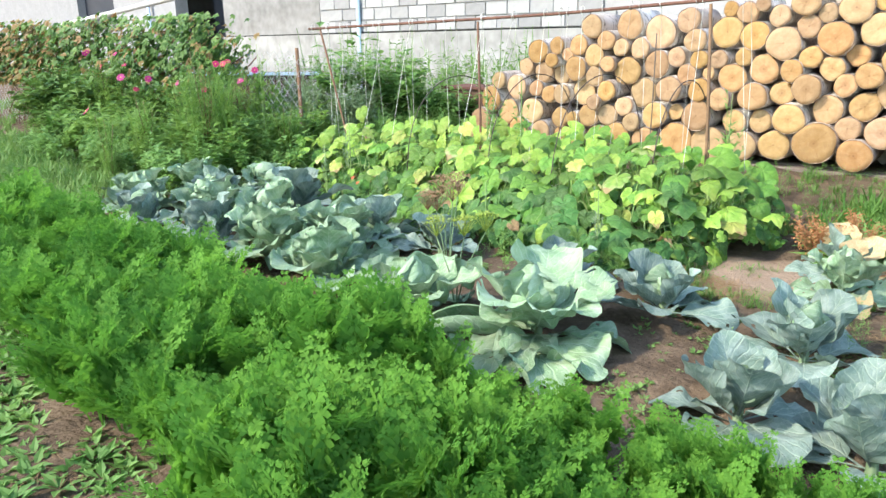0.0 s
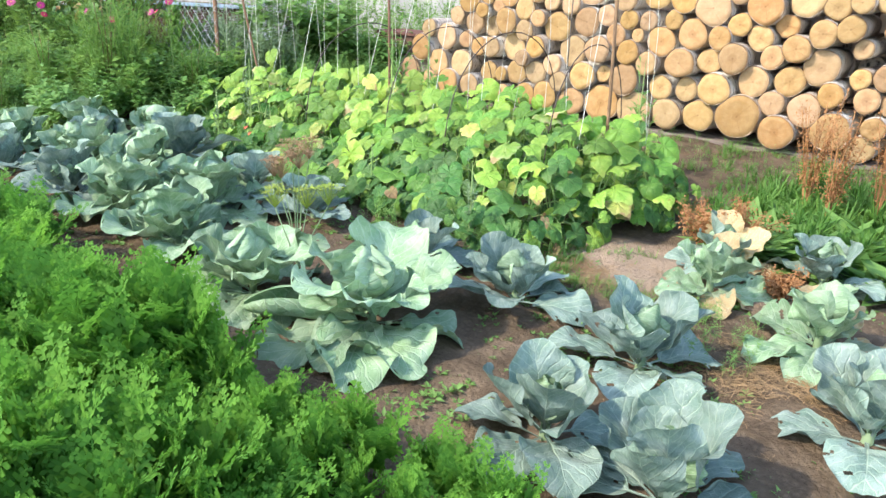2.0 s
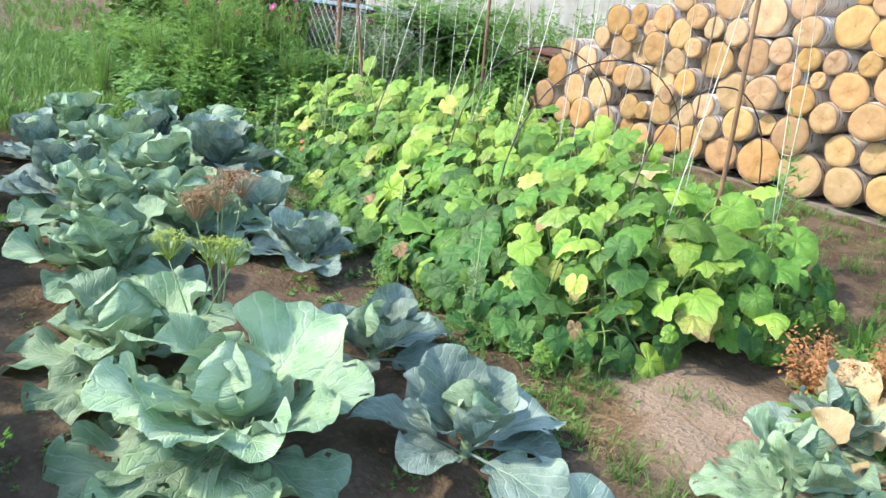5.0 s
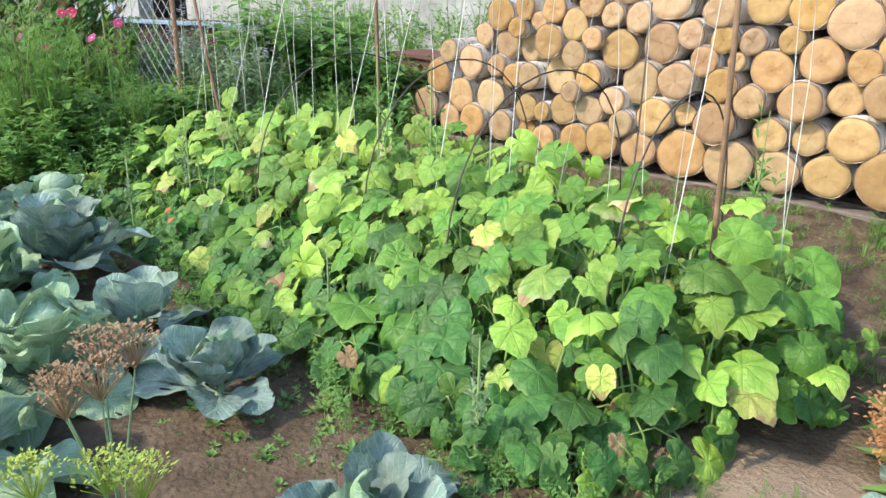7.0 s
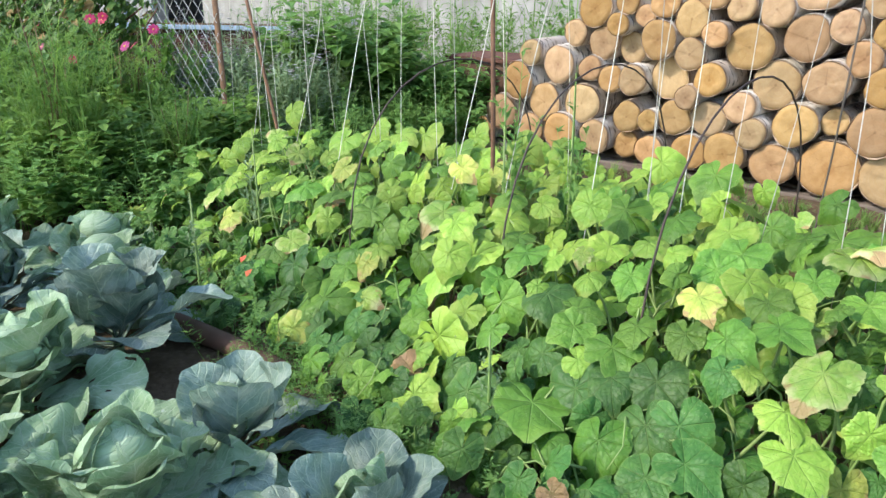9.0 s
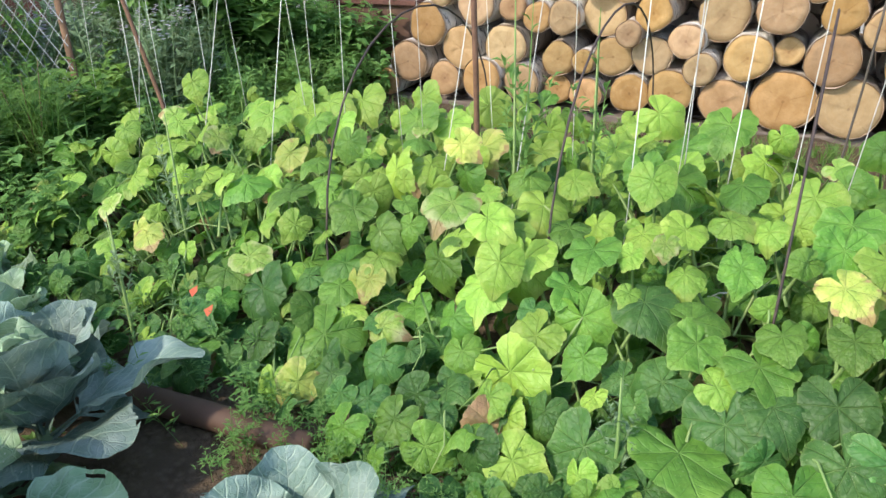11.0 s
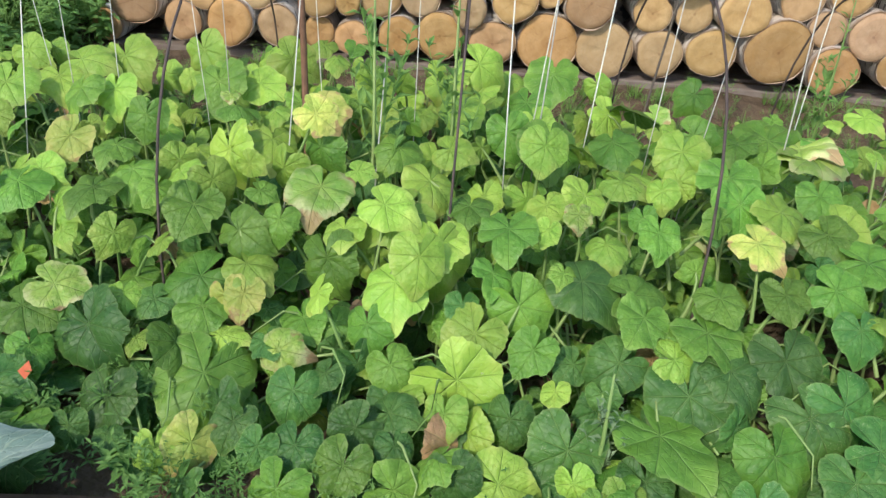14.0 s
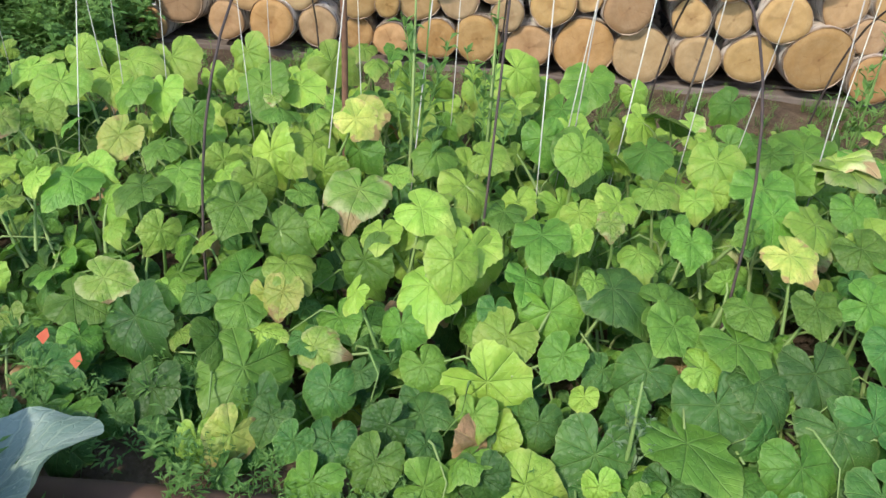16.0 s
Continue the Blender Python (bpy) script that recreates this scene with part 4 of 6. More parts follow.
LEAVES.append((
    (-1.32, 5.34, 0.38, 0.135, -109, 10, "g"),
    (-1.31, 5.65, 0.45, 0.118, -89, 59, "g"),
    (-1.17, 5.35, 0.39, 0.088, -99, 18, "g"),
    (-1.10, 5.76, 0.45, 0.120, -59, -4, "g"),
    (-1.07, 5.31, 0.37, 0.143, -99, 32, "g"),
    (-1.05, 5.53, 0.42, 0.163, -99, 65, "l"),
    (-1.05, 5.39, 0.40, 0.117, -39, 54, "l"),
    (-0.95, 5.57, 0.44, 0.140, -74, 19, "l"),
    (-0.87, 5.78, 0.45, 0.161, -59, 42, "y"),
    (-0.82, 5.55, 0.44, 0.122, -79, 76, "g"),
    (-0.79, 5.40, 0.40, 0.171, -94, 16, "p"),
    (-0.71, 5.46, 0.42, 0.073, 1, 38, "l"),
))
LEAVES.append((
    (-0.62, 5.56, 0.45, 0.122, -119, 27, "g"),
    (-0.60, 5.32, 0.39, 0.177, -149, 22, "l"),
    (-0.53, 5.44, 0.42, 0.151, -74, 21, "l"),
    (-0.49, 5.57, 0.45, 0.107, 1, 39, "l"),
    (-0.43, 5.36, 0.40, 0.111, -99, 8, "g"),
    (-0.34, 5.28, 0.39, 0.141, -89, 15, "g"),
    (-0.34, 5.74, 0.45, 0.133, -89, 66, "g"),
    (-0.25, 5.29, 0.39, 0.068, -99, 46, "l"),
    (-0.23, 5.68, 0.46, 0.180, -84, 30, "g"),
    (-0.18, 5.34, 0.41, 0.070, -89, 38, "p"),
    (-0.06, 5.70, 0.46, 0.143, -84, 18, "g"),
    (0.00, 5.30, 0.40, 0.106, -89, 34, "g"),
))
LEAVES.append((
    (0.12, 5.67, 0.46, 0.153, -109, 42, "l"),
    (0.20, 5.40, 0.44, 0.137, -89, 51, "g"),
    (0.21, 5.54, 0.45, 0.163, -99, 24, "g"),
    (0.21, 5.27, 0.41, 0.120, -44, 31, "y"),
    (0.29, 5.38, 0.44, 0.138, -44, 21, "l"),
    (0.37, 5.30, 0.43, 0.122, -59, 29, "g"),
    (0.41, 5.33, 0.43, 0.132, -44, 37, "l"),
    (0.42, 5.49, 0.44, 0.117, -89, 33, "g"),
    (0.46, 5.76, 0.46, 0.173, -48, -10, "p"),
    (0.47, 5.69, 0.46, 0.183, 6, 4, "p"),
    (0.54, 5.77, 0.46, 0.152, -89, 11, "g"),
    (0.57, 5.39, 0.45, 0.117, -44, 28, "g"),
))
LEAVES.append((
    (0.71, 5.47, 0.45, 0.128, -18, 21, "g"),
    (0.72, 5.60, 0.46, 0.125, 46, 14, "l"),
    (0.77, 5.33, 0.44, 0.112, -14, 19, "g"),
    (0.92, 5.69, 0.45, 0.170, 22, 52, "g"),
    (0.95, 5.38, 0.43, 0.166, 32, 18, "g"),
    (1.01, 5.32, 0.37, 0.118, -58, 29, "l"),
    (1.03, 5.45, 0.39, 0.176, 54, 34, "g"),
    (1.07, 5.37, 0.33, 0.134, -46, -7, "l"),
    (1.10, 5.45, 0.33, 0.140, -48, -2, "l"),
    (1.12, 5.58, 0.35, 0.160, -6, 10, "g"),
    (1.14, 5.26, 0.24, 0.161, -18, 20, "l"),
    (1.18, 5.67, 0.30, 0.143, -6, 21, "g"),
))
LEAVES.append((
    (1.23, 5.47, 0.25, 0.135, -36, 34, "g"),
    (1.30, 5.48, 0.20, 0.125, -36, 12, "l"),
    (-1.89, 6.12, 0.46, 0.130, -29, 54, "l"),
    (-1.69, 6.07, 0.46, 0.166, 1, 32, "l"),
    (-1.68, 5.91, 0.45, 0.137, -59, 29, "l"),
    (-1.58, 6.14, 0.46, 0.188, -59, 45, "l"),
    (-1.48, 5.84, 0.45, 0.130, -89, 44, "l"),
    (-1.37, 6.28, 0.46, 0.151, -79, 66, "l"),
    (-1.21, 5.95, 0.46, 0.178, -79, 40, "g"),
    (-1.10, 6.00, 0.45, 0.152, -29, 24, "l"),
    (-1.06, 6.24, 0.46, 0.166, -19, 62, "l"),
    (-0.47, 5.91, 0.45, 0.143, -99, 31, "l"),
))
LEAVES.append((
    (-0.28, 6.01, 0.45, 0.171, -109, 29, "g"),
    (0.05, 6.01, 0.45, 0.176, -79, -28, "g"),
    (0.19, 5.83, 0.45, 0.129, -19, 46, "g"),
    (0.39, 5.81, 0.46, 0.206, -99, 23, "g"),
    (1.12, 5.86, 0.37, 0.151, -6, 31, "g"),
    (-0.92, 6.30, 0.46, 0.095, -79, 9, "l"),
    (-0.43, 6.33, 0.47, 0.171, -19, 49, "l"),
    (-0.18, 6.27, 0.47, 0.190, -94, 37, "g"),
))

# the leaves that stand out of the canopy
LEAVES.append((
    (-2.10, 5.75, 0.57, 0.130, -60, 55, "l"),
    (-1.83, 5.16, 0.23, 0.085, -75, 62, "y"),
    (-0.95, 5.14, 0.24, 0.095, -80, 66, "y"),
    (-0.53, 5.14, 0.38, 0.132, -78, 50, "l"),
    (-0.62, 5.27, 0.43, 0.128, -20, 34, "l"),
    (-0.26, 5.50, 0.51, 0.125, -85, 56, "l"),
    (0.25, 5.39, 0.36, 0.115, -60, 50, "y"),
    (-0.83, 5.54, 0.53, 0.110, -25, 60, "y"),
    (0.89, 4.93, 0.24, 0.085, -60, 56, "y"),
    (0.75, 4.99, 0.32, 0.100, -40, 40, "l"),
    (1.15, 5.34, 0.13, 0.120, -40, 60, "y"),
))


def build_cucumbers():
    rng = np.random.default_rng(21)
    spots = [(x + rng.normal(0, 0.05), y + rng.normal(0, 0.05)) for y in (5.0, 5.6, 6.2) for x in np.arange(-2.2, 1.5, 0.46) if bed_depth(x, y) > 0.1]
    plants = [CucumberPlant(x, y) for x, y in spots]

    def owner(p):
        return min(plants, key=lambda q: (q.root[0] - p[0]) ** 2 + (q.root[1] - p[1]) ** 2)

    taken = []
    for batch in LEAVES:
        for x, y, z, size, turn, lift, kind in batch:
            a, l = radians(turn), radians(lift)
            n = np.array((rng.normal(-0.06, 0.22), -math.sin(l), math.cos(l)))
            # shade over the low front of the bed comes from this darker copy
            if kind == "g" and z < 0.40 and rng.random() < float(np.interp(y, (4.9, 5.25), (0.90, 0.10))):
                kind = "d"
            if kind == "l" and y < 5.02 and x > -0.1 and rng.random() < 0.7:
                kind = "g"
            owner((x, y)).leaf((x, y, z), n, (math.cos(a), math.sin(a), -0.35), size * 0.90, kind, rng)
            taken.append((x, y))
    # the rest of the canopy and the shaded leaves under it
    done = np.array(taken) if taken else np.zeros((0, 2)) - 99
    for tries in range(7600):
        x, y = rng.uniform(-2.6, 1.4), rng.uniform(4.5, 6.7)
        d = bed_depth(x, y)
        if d < 0 or rng.random() > 0.62 + 1.4 * d or noise.noise((x * 4.2, y * 4.2, 11)) > 0.46:
            continue
        layer = rng.random()
        top = canopy_z(x, y)
        near = np.min(np.hypot(done[:, 0] - x, (done[:, 1] - y))) if len(done) else 9
        if layer < 0.60:
            if near < 0.080:
                continue
            z = top * rng.uniform(0.60, 1.06)
            done = np.vstack([done, (x, y)])
        else:
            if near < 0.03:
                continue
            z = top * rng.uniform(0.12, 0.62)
        if len(done) > 1250:
            break
        hang = d < 0.16 and rng.random() < 0.7
        if hang:
            z = rng.uniform(0.03, 0.16)
        z += float(ground_z(x, y))
        lift = rng.normal(28, 24)
        side = rng.normal(0, 0.42)
        n = np.array((side - 0.1, -math.sin(radians(lift)), math.cos(radians(lift))))
        a = rng.normal(-math.pi / 2, 0.65)
        if hang:
            side_on = float(np.interp(y, RIGHT_Y, RIGHT_X)) - x < 0.17
            n = np.array((0.75, -0.25, 0.6)) if side_on else np.array((rng.normal(0, 0.3), -0.75, 0.6))
            a = rng.normal(-0.3 if side_on else -math.pi / 2, 0.5)
        # light leaves thin out low, in front and to the right: shade by colour
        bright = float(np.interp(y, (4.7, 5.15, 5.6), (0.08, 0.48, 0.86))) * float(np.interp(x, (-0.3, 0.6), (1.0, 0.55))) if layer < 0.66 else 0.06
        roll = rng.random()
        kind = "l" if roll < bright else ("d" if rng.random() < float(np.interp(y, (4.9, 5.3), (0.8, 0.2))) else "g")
        if rng.random() < 0.06:
            kind = rng.choice(("y", "p", "p", "p")) if layer < 0.66 else rng.choice(("y", "b", "b"))
        size = rng.uniform(0.052, 0.116) * (1.0 if layer < 0.66 else 0.95)
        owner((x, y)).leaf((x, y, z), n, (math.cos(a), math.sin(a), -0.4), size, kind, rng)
    for p in plants:
        p.vines(rng)


build_cucumbers()


# ---- cabbages ----
def cabbage_leaf_mesh(seed, kind, style):
    """A cabbage leaf from its stalk at the origin along +y, face up; length 1."""
    rng = np.random.default_rng(seed)
    nu, nv = 25, 30
    bend, cup, ruf = {"outer": (0.22, 0.26, 0.060), "mid": (-0.06, 0.32, 0.085), "inner": (-0.75, 0.80, 0.05), "hang": (1.25, 0.05, 0.06), "rolled": (0.10, 0.0, 0.02)}[style]
    ruf *= 0.55 if kind == "blue" else 1.0
    bend += rng.normal(0, 0.12)
    cup += rng.normal(0, 0.05)
    p = rng.random(6) * 6.28
    twist = rng.normal(0, 0.16 if kind == "blue" else 0.30)
    flick = rng.uniform(0.6, 4.2) if style in ("mid", "outer") else 0.0
    width = {"outer": 0.30, "mid": 0.38, "inner": 0.42, "hang": 0.34, "rolled": 0.34}[style] * (1.10 if kind == "blue" and style == "outer" else 1.0) * (1 + rng.normal(0, 0.06))
    # bites out of the edge: side, place, width, depth
    bites = [(rng.choice((-1, 1)), rng.uniform(0.3, 1.0), rng.uniform(0.03, 0.08), rng.uniform(0.10, 0.38)) for _ in range(({"outer": 5, "hang": 5, "mid": 3}.get(style, 1) if kind != "blue" else 2))]
    vs, uv = [], []
    py, pz, ang = 0.0, 0.0, 0.0
    stalk = {"outer": 0.24, "hang": 0.26, "mid": 0.18}.get(style, 0.10) if kind == "blue" else 0.10
    for j in range(nv):
        v = j / (nv - 1)
        if j:
            ang = bend * (v ** 1.5) * 1.2 + flick * max(0.0, v - 0.62) ** 1.5
            py += math.cos(ang) / (nv - 1)
            pz -= math.sin(ang) / (nv - 1)
        prof = max(0.055, math.sin(math.pi * min(1, max(0, (v - stalk) / (1.03 - stalk))) ** (1.0 if kind == "blue" else 1.15)) ** 0.55) if v > stalk else 0.055
        for i in range(nu):
            s = 2 * i / (nu - 1) - 1
            bite = sum(d * math.exp(-((v - q) / w) ** 2) for sd, q, w, d in bites if sd * s > 0)
            x = s * width * prof * (1 - min(0.5, bite) * abs(s) ** 1.5)
            e = abs(s) ** 2.2
            z = cup * width * abs(s) ** 1.8 * prof
            ripple = ruf * e * prof * (math.sin(8 * v + p[0] + 2 * s) + 0.9 * math.sin(15 * v + p[1] - s) + 0.5 * math.sin(31 * v + p[2]))
            blister = (0.012 * math.sin(15 * (v - 0.9 * abs(s) * width) + p[3]) + (0.024 if kind == "blue" else 0.046) * noise.noise((s * 1.5 + 9 * seed, v * 2.6, 1)) + 0.010 * noise.noise((s * 6 + 9 * seed, v * 11, 2))) * prof
            edge = 0.02 * math.sin(23 * v + p[4] + s) * e
            yy = py + math.sin(ang) * (z + ripple) + (0.05 * e * (v - 0.5)) - 0.04 * e * v
            zz = pz + math.cos(ang) * (z + ripple) + blister - (0.012 if abs(s) < 0.07 and v < 0.8 else 0)
            if style == "rolled":
                turn_by, rr = s * 2.7 + 0.4, width * prof * 0.36
                x, zz = rr * math.sin(turn_by), pz + rr * (1 - math.cos(turn_by)) + 0.3 * blister
            roll = twist * v
            x, zz = x * (1 + edge) * math.cos(roll) - (zz - pz) * math.sin(roll), pz + (zz - pz) * math.cos(roll) + x * math.sin(roll)
            vs.append((x, yy, zz))
            uv.append((0.5 + 0.5 * s * max(prof, 0.2), v))
    fs = [(j * nu + i, j * nu + i + 1, (j + 1) * nu + i + 1, (j + 1) * nu + i) for j in range(nv - 1) for i in range(nu - 1)]
    if style in ("outer", "hang"):
        # caterpillar holes
        holes = set()
        for k in rng.choice(len(fs), 3 if kind == "blue" else 6, replace=False).tolist():
            for _ in range(rng.integers(1, 5)):
                holes.add(k)
                k += int(rng.choice((1, -1, nu - 1, nu)))
        fs = [f for k, f in enumerate(fs) if k not in holes or abs(k % (nu - 1) - nu // 2) < 3]
    me = bpy.data.meshes.new("leaf")
    me.from_pydata(vs, [], fs)
    me.materials.append(M_CAB[kind])
    layer = me.uv_layers.new(name="UVMap")
    idx = np.empty(len(me.loops), dtype=np.int32)
    me.loops.foreach_get("vertex_index", idx)
    layer.data.foreach_set("uv", np.asarray(uv, dtype=np.float32)[idx].ravel())
    me.polygons.foreach_set("use_smooth", np.ones(len(me.polygons), dtype=bool))
    me.update()
    return me


CAB_MESH = {(k, st): [cabbage_leaf_mesh(1000 + 37 * a + 7 * b + c, k, st) for c in range(5)] for a, k in enumerate(("blue", "green", "head", "dead")) for b, st in enumerate(("outer", "mid", "inner", "hang", "rolled"))}


def head_mesh():
    """The firm heart: a ball of overlapping leaves, with their edges as raised seams."""
    vs, fs, uv = [], [], []
    n, m = 24, 14
    for j in range(m + 1):
        b = math.pi * j / m
        for i in range(n):
            a = 2 * math.pi * i / n
            seam = 0.06 * ((a / 2.1 + 0.35 * math.sin(b * 1.3)) % 1.0)
            r = 1 + seam
            vs.append((r * math.sin(b) * math.cos(a), r * math.sin(b) * math.sin(a), 0.86 * math.cos(b)))
            uv.append((0.58 + 0.38 * i / n, 1 - j / m))
    for j in range(m):
        for i in range(n):
            fs.append((j * n + i, (j + 1) * n + i, (j + 1) * n + (i + 1) % n, j * n + (i + 1) % n))
    me = bpy.data.meshes.new("heart")
    me.from_pydata(vs, [], fs)
    me.materials.append(M_CAB["head"])
    layer = me.uv_layers.new(name="UVMap")
    idx = np.empty(len(me.loops), dtype=np.int32)
    me.loops.foreach_get("vertex_index", idx)
    layer.data.foreach_set("uv", np.asarray(uv, dtype=np.float32)[idx].ravel())
    me.polygons.foreach_set("use_smooth", np.ones(len(me.polygons), dtype=bool))
    return me


HEART = head_mesh()


def cabbage(x, y, size, kind, turn=0.0, heart=0.0, dead=0, leaves=13, seed=1, z=0.0, upright=False, spread=(), flat=False):
    """One plant: spreading outer leaves, a cup of upright ones and, when it has closed, a heart. size: its spread."""
    rng = np.random.default_rng(seed)
    what = {"blue": "blue-green waxy cabbage plant with open leaves on bare soil", "green": "large green cabbage with a closing heart and spreading leaves"}[kind]
    if dead:
        what = "half-withered cabbage with browned and torn leaves"
    root = pose(x, y, float(ground_z(x, y)) + z, 0, 0, turn)
    thing = empty("cabbage", root, what, "cabbage", "cabbages of the bed")
    g = Geo()
    g.tube([(0, 0, -0.02), (0.004, 0, 0.05), (0, 0.003, 0.11 if kind == "green" else 0.05)], (0.018, 0.015, 0.011), 8)
    g.obj("stalk", M_GREY, thing, "thick grey-green stalk", True)
    stem = 0.11 if upright else (0.09 if kind == "green" else 0.05)
    outer = len(spread) or int(leaves * (0.32 if upright else 0.42))
    for i in range(leaves):
        f = i / max(1, leaves - 1)
        a = 2.399963 * i + rng.normal(0, 0.15)
        if i < len(spread):
            a = radians(spread[i] - 90 - turn)
        if i < outer:
            st, lift, ln = ("hang" if rng.random() < 0.12 else "outer"), rng.uniform(0, 16) + rng.uniform(2, 26) * upright + rng.uniform(0, 16) * (kind == "blue" and not upright), size * rng.uniform(0.44, 0.58)
        elif f < 0.75:
            st, lift, ln = "mid", rng.uniform(32, 66) + 6 * upright + 6 * (kind == "blue"), size * (rng.uniform(0.32, 0.44) + 0.05 * (kind == "blue" and not upright))
        else:
            st, lift, ln = "inner", rng.uniform(62, 80), size * rng.uniform(0.26, 0.34)
        if flat:
            if i < outer:
                st, lift, ln = ("rolled" if i == 0 else "outer"), rng.uniform(0, 10), size * rng.uniform(0.42, 0.54)
            elif st == "mid":
                st, lift, ln = ("outer" if i % 2 else "mid"), rng.uniform(26, 44) + 26 * (f - 0.4), ln * 1.05
            else:
                ln *= 0.92
        k = kind if st != "inner" else ("green" if kind == "blue" else "head")
        if dead and i % 3 == 0 and st != "inner":
            k = "dead"
        pool = CAB_MESH[(k, st)]
        m = pose(0, 0, 0.006 + stem * f, 0, 0, math.degrees(a)) @ pose(0, 0.012, 0, lift, rng.normal(0, 9), 0) @ Matrix.Diagonal((ln, ln, ln, 1))
        shared("leaf", pool[rng.integers(len(pool))], m, thing)
    if heart:
        shared("heart", HEART, pose(0, 0, 0.06 + stem + heart * 0.55, 8, 0, 0) @ Matrix.Diagonal((heart, heart, heart, 1)), thing)


for n, (x, y, size, kind, heart, dead, leaves) in enumerate((
    (1.25, 4.22, 0.56, "blue", 0.035, 0, 14), (1.85, 4.07, 0.60, "blue", 0.03, 0, 14), (1.80, 3.55, 0.56, "blue", 0.05, 0, 15),
    (1.80, 4.86, 0.54, "green", 0, 1, 15), (2.28, 4.60, 0.62, "green", 0, 1, 14), (2.18, 3.50, 0.62, "blue", 0.03, 0, 14), (2.53, 4.10, 0.56, "blue", 0, 0, 14),
    (0.71, 4.24, 0.54, "blue", 0.035, 0, 13), (-0.11, 4.39, 0.54, "blue", 0.03, 0, 14), (-0.60, 4.38, 0.58, "blue", 0.025, 0, 15),
    (1.72, 5.22, 0.50, "blue", 0, 1, 13), (2.14, 5.28, 0.52, "blue", 0, 0, 13),
)):
    cabbage(x, y, size, kind, 57.0 * n, heart, dead, leaves + 2, 300 + n)
cabbage(0.965, 3.705, 0.86, "green", 0, 0.080, 0, 24, 341, spread=(222, 262, -28, 18, -58, 168, 292, 195, 120), flat=True)
cabbage(0.45, 3.57, 0.72, "green", 0, 0.070, 0, 20, 352, spread=(205, 240, 180, 300, 350, 150, 90), flat=True)
for n, (x, y, size, kind, heart) in enumerate((
    (-0.53, 4.06, 0.72, "green", 0.085), (-0.20, 3.66, 0.70, "green", 0.08), (-0.76, 3.74, 0.72, "green", 0.085), (-1.24, 4.10, 0.72, "green", 0.085), (-1.20, 3.66, 0.68, "blue", 0.08),
    (-1.42, 4.46, 0.78, "blue", 0.08), (-1.82, 4.62, 0.60, "green", 0.08), (-1.68, 3.98, 0.70, "green", 0.08), (-2.10, 4.74, 0.62, "green", 0.08), (-2.06, 4.30, 0.68, "blue", 0.08), (-2.42, 3.93, 0.70, "green", 0.085), (-2.56, 4.46, 0.66, "green", 0.07), (-1.92, 3.66, 0.58, "blue", 0.07),
)):
    cabbage(x, y, size * 0.97, kind, 41.0 * n, heart, 0, 25, 400 + n, upright=True)


# ---- carrots ----
def frond_template(rng):
    """A carrot leaf: a bare stalk, then a fern-like blade of opposite pinnae set with small lobes. Length about 1, along +z, leaning to +y."""
    g = Geo()
    n = 12
    pts = []
    bow = rng.uniform(0.25, 0.55)
    for i in range(n + 1):
        s = i / n
        pts.append(np.array((0.03 * math.sin(3 * s), bow * s * s, s * (1 - 0.3 * bow * s))))
    g.strip(pts, np.linspace(0.020, 0.006, n + 1), (1, 0, 0))
    first = 4
    for i in range(first, n + 1):
        s = (i - first) / (n - first)
        base, d = pts[i], unit(pts[i] - pts[i - 1])
        out = unit(np.cross(d, (1, 0, 0)))
        for side in (-1, 1):
            ln = (0.215 * (1 - s) ** 0.8 + 0.055) * rng.uniform(0.85, 1.15)
            pd = unit(np.array((side, 0, 0)) * 0.74 + d * 0.78 + out * rng.normal(-0.10, 0.16))
            k = 4 if s < 0.6 else 3
            for q in range(1, k + 1):
                p = base + pd * ln * (q - 0.3) / k
                lw = (ln * 0.42 * (1.2 - q / k * 0.65)) + 0.012
                for s2 in (-1, 1):
                    ld = unit(pd * 0.72 + s2 * np.cross(pd, out) * 0.72 + out * rng.normal(0, 0.28))
                    w = unit(np.cross(ld, out)) * lw * 0.31
                    tip = p + ld * lw
                    g.put([p, p + ld * lw * 0.62 + w, tip, p + ld * lw * 0.62 - w], [(0, 1, 2, 3)])
            w = unit(np.cross(pd, out)) * ln * 0.10
            g.put([base, base + pd * ln * 0.6 + w, base + pd * ln * 1.15, base + pd * ln * 0.6 - w], [(0, 1, 2, 3)])
    return np.concatenate(g.v), g.f


def scatter(templates, places, name, mat, label, category):
    """Sets many copies of a few templates into one mesh. places: rows of x, y, z, turn, lean, size."""
    vs, fs, n = [], [], 0
    for k, (x, y, z, turn, lean, size) in enumerate(places):
        tv, tf = templates[k % len(templates)]
        c, s, cl, sl = math.cos(turn), math.sin(turn), math.cos(lean), math.sin(lean)
        v = tv * size
        v = np.stack([v[:, 0], v[:, 1] * cl + v[:, 2] * sl, v[:, 2] * cl - v[:, 1] * sl], 1)
        v = np.stack([v[:, 0] * c - v[:, 1] * s + x, v[:, 0] * s + v[:, 1] * c + y, v[:, 2] + z], 1)
        vs.append(v)
        fs.append([tuple(i + n for i in f) for f in tf])
        n += len(v)
    ob = mesh_object(name, np.concatenate(vs), [f for q in fs for f in q], mat, None, False)
    return tagged(ob, label, category, kind="stuff")


CARROT_X = (-3.2, -1.6, 0.0, 0.8, 1.15, 1.6, 2.3)
CARROT_FAR = (3.32, 3.26, 3.10, 3.03, 3.10, 3.19, 3.22)
CARROT_NEAR = (2.70, 2.42, 2.30, 2.20, 2.10, 2.12, 2.45)


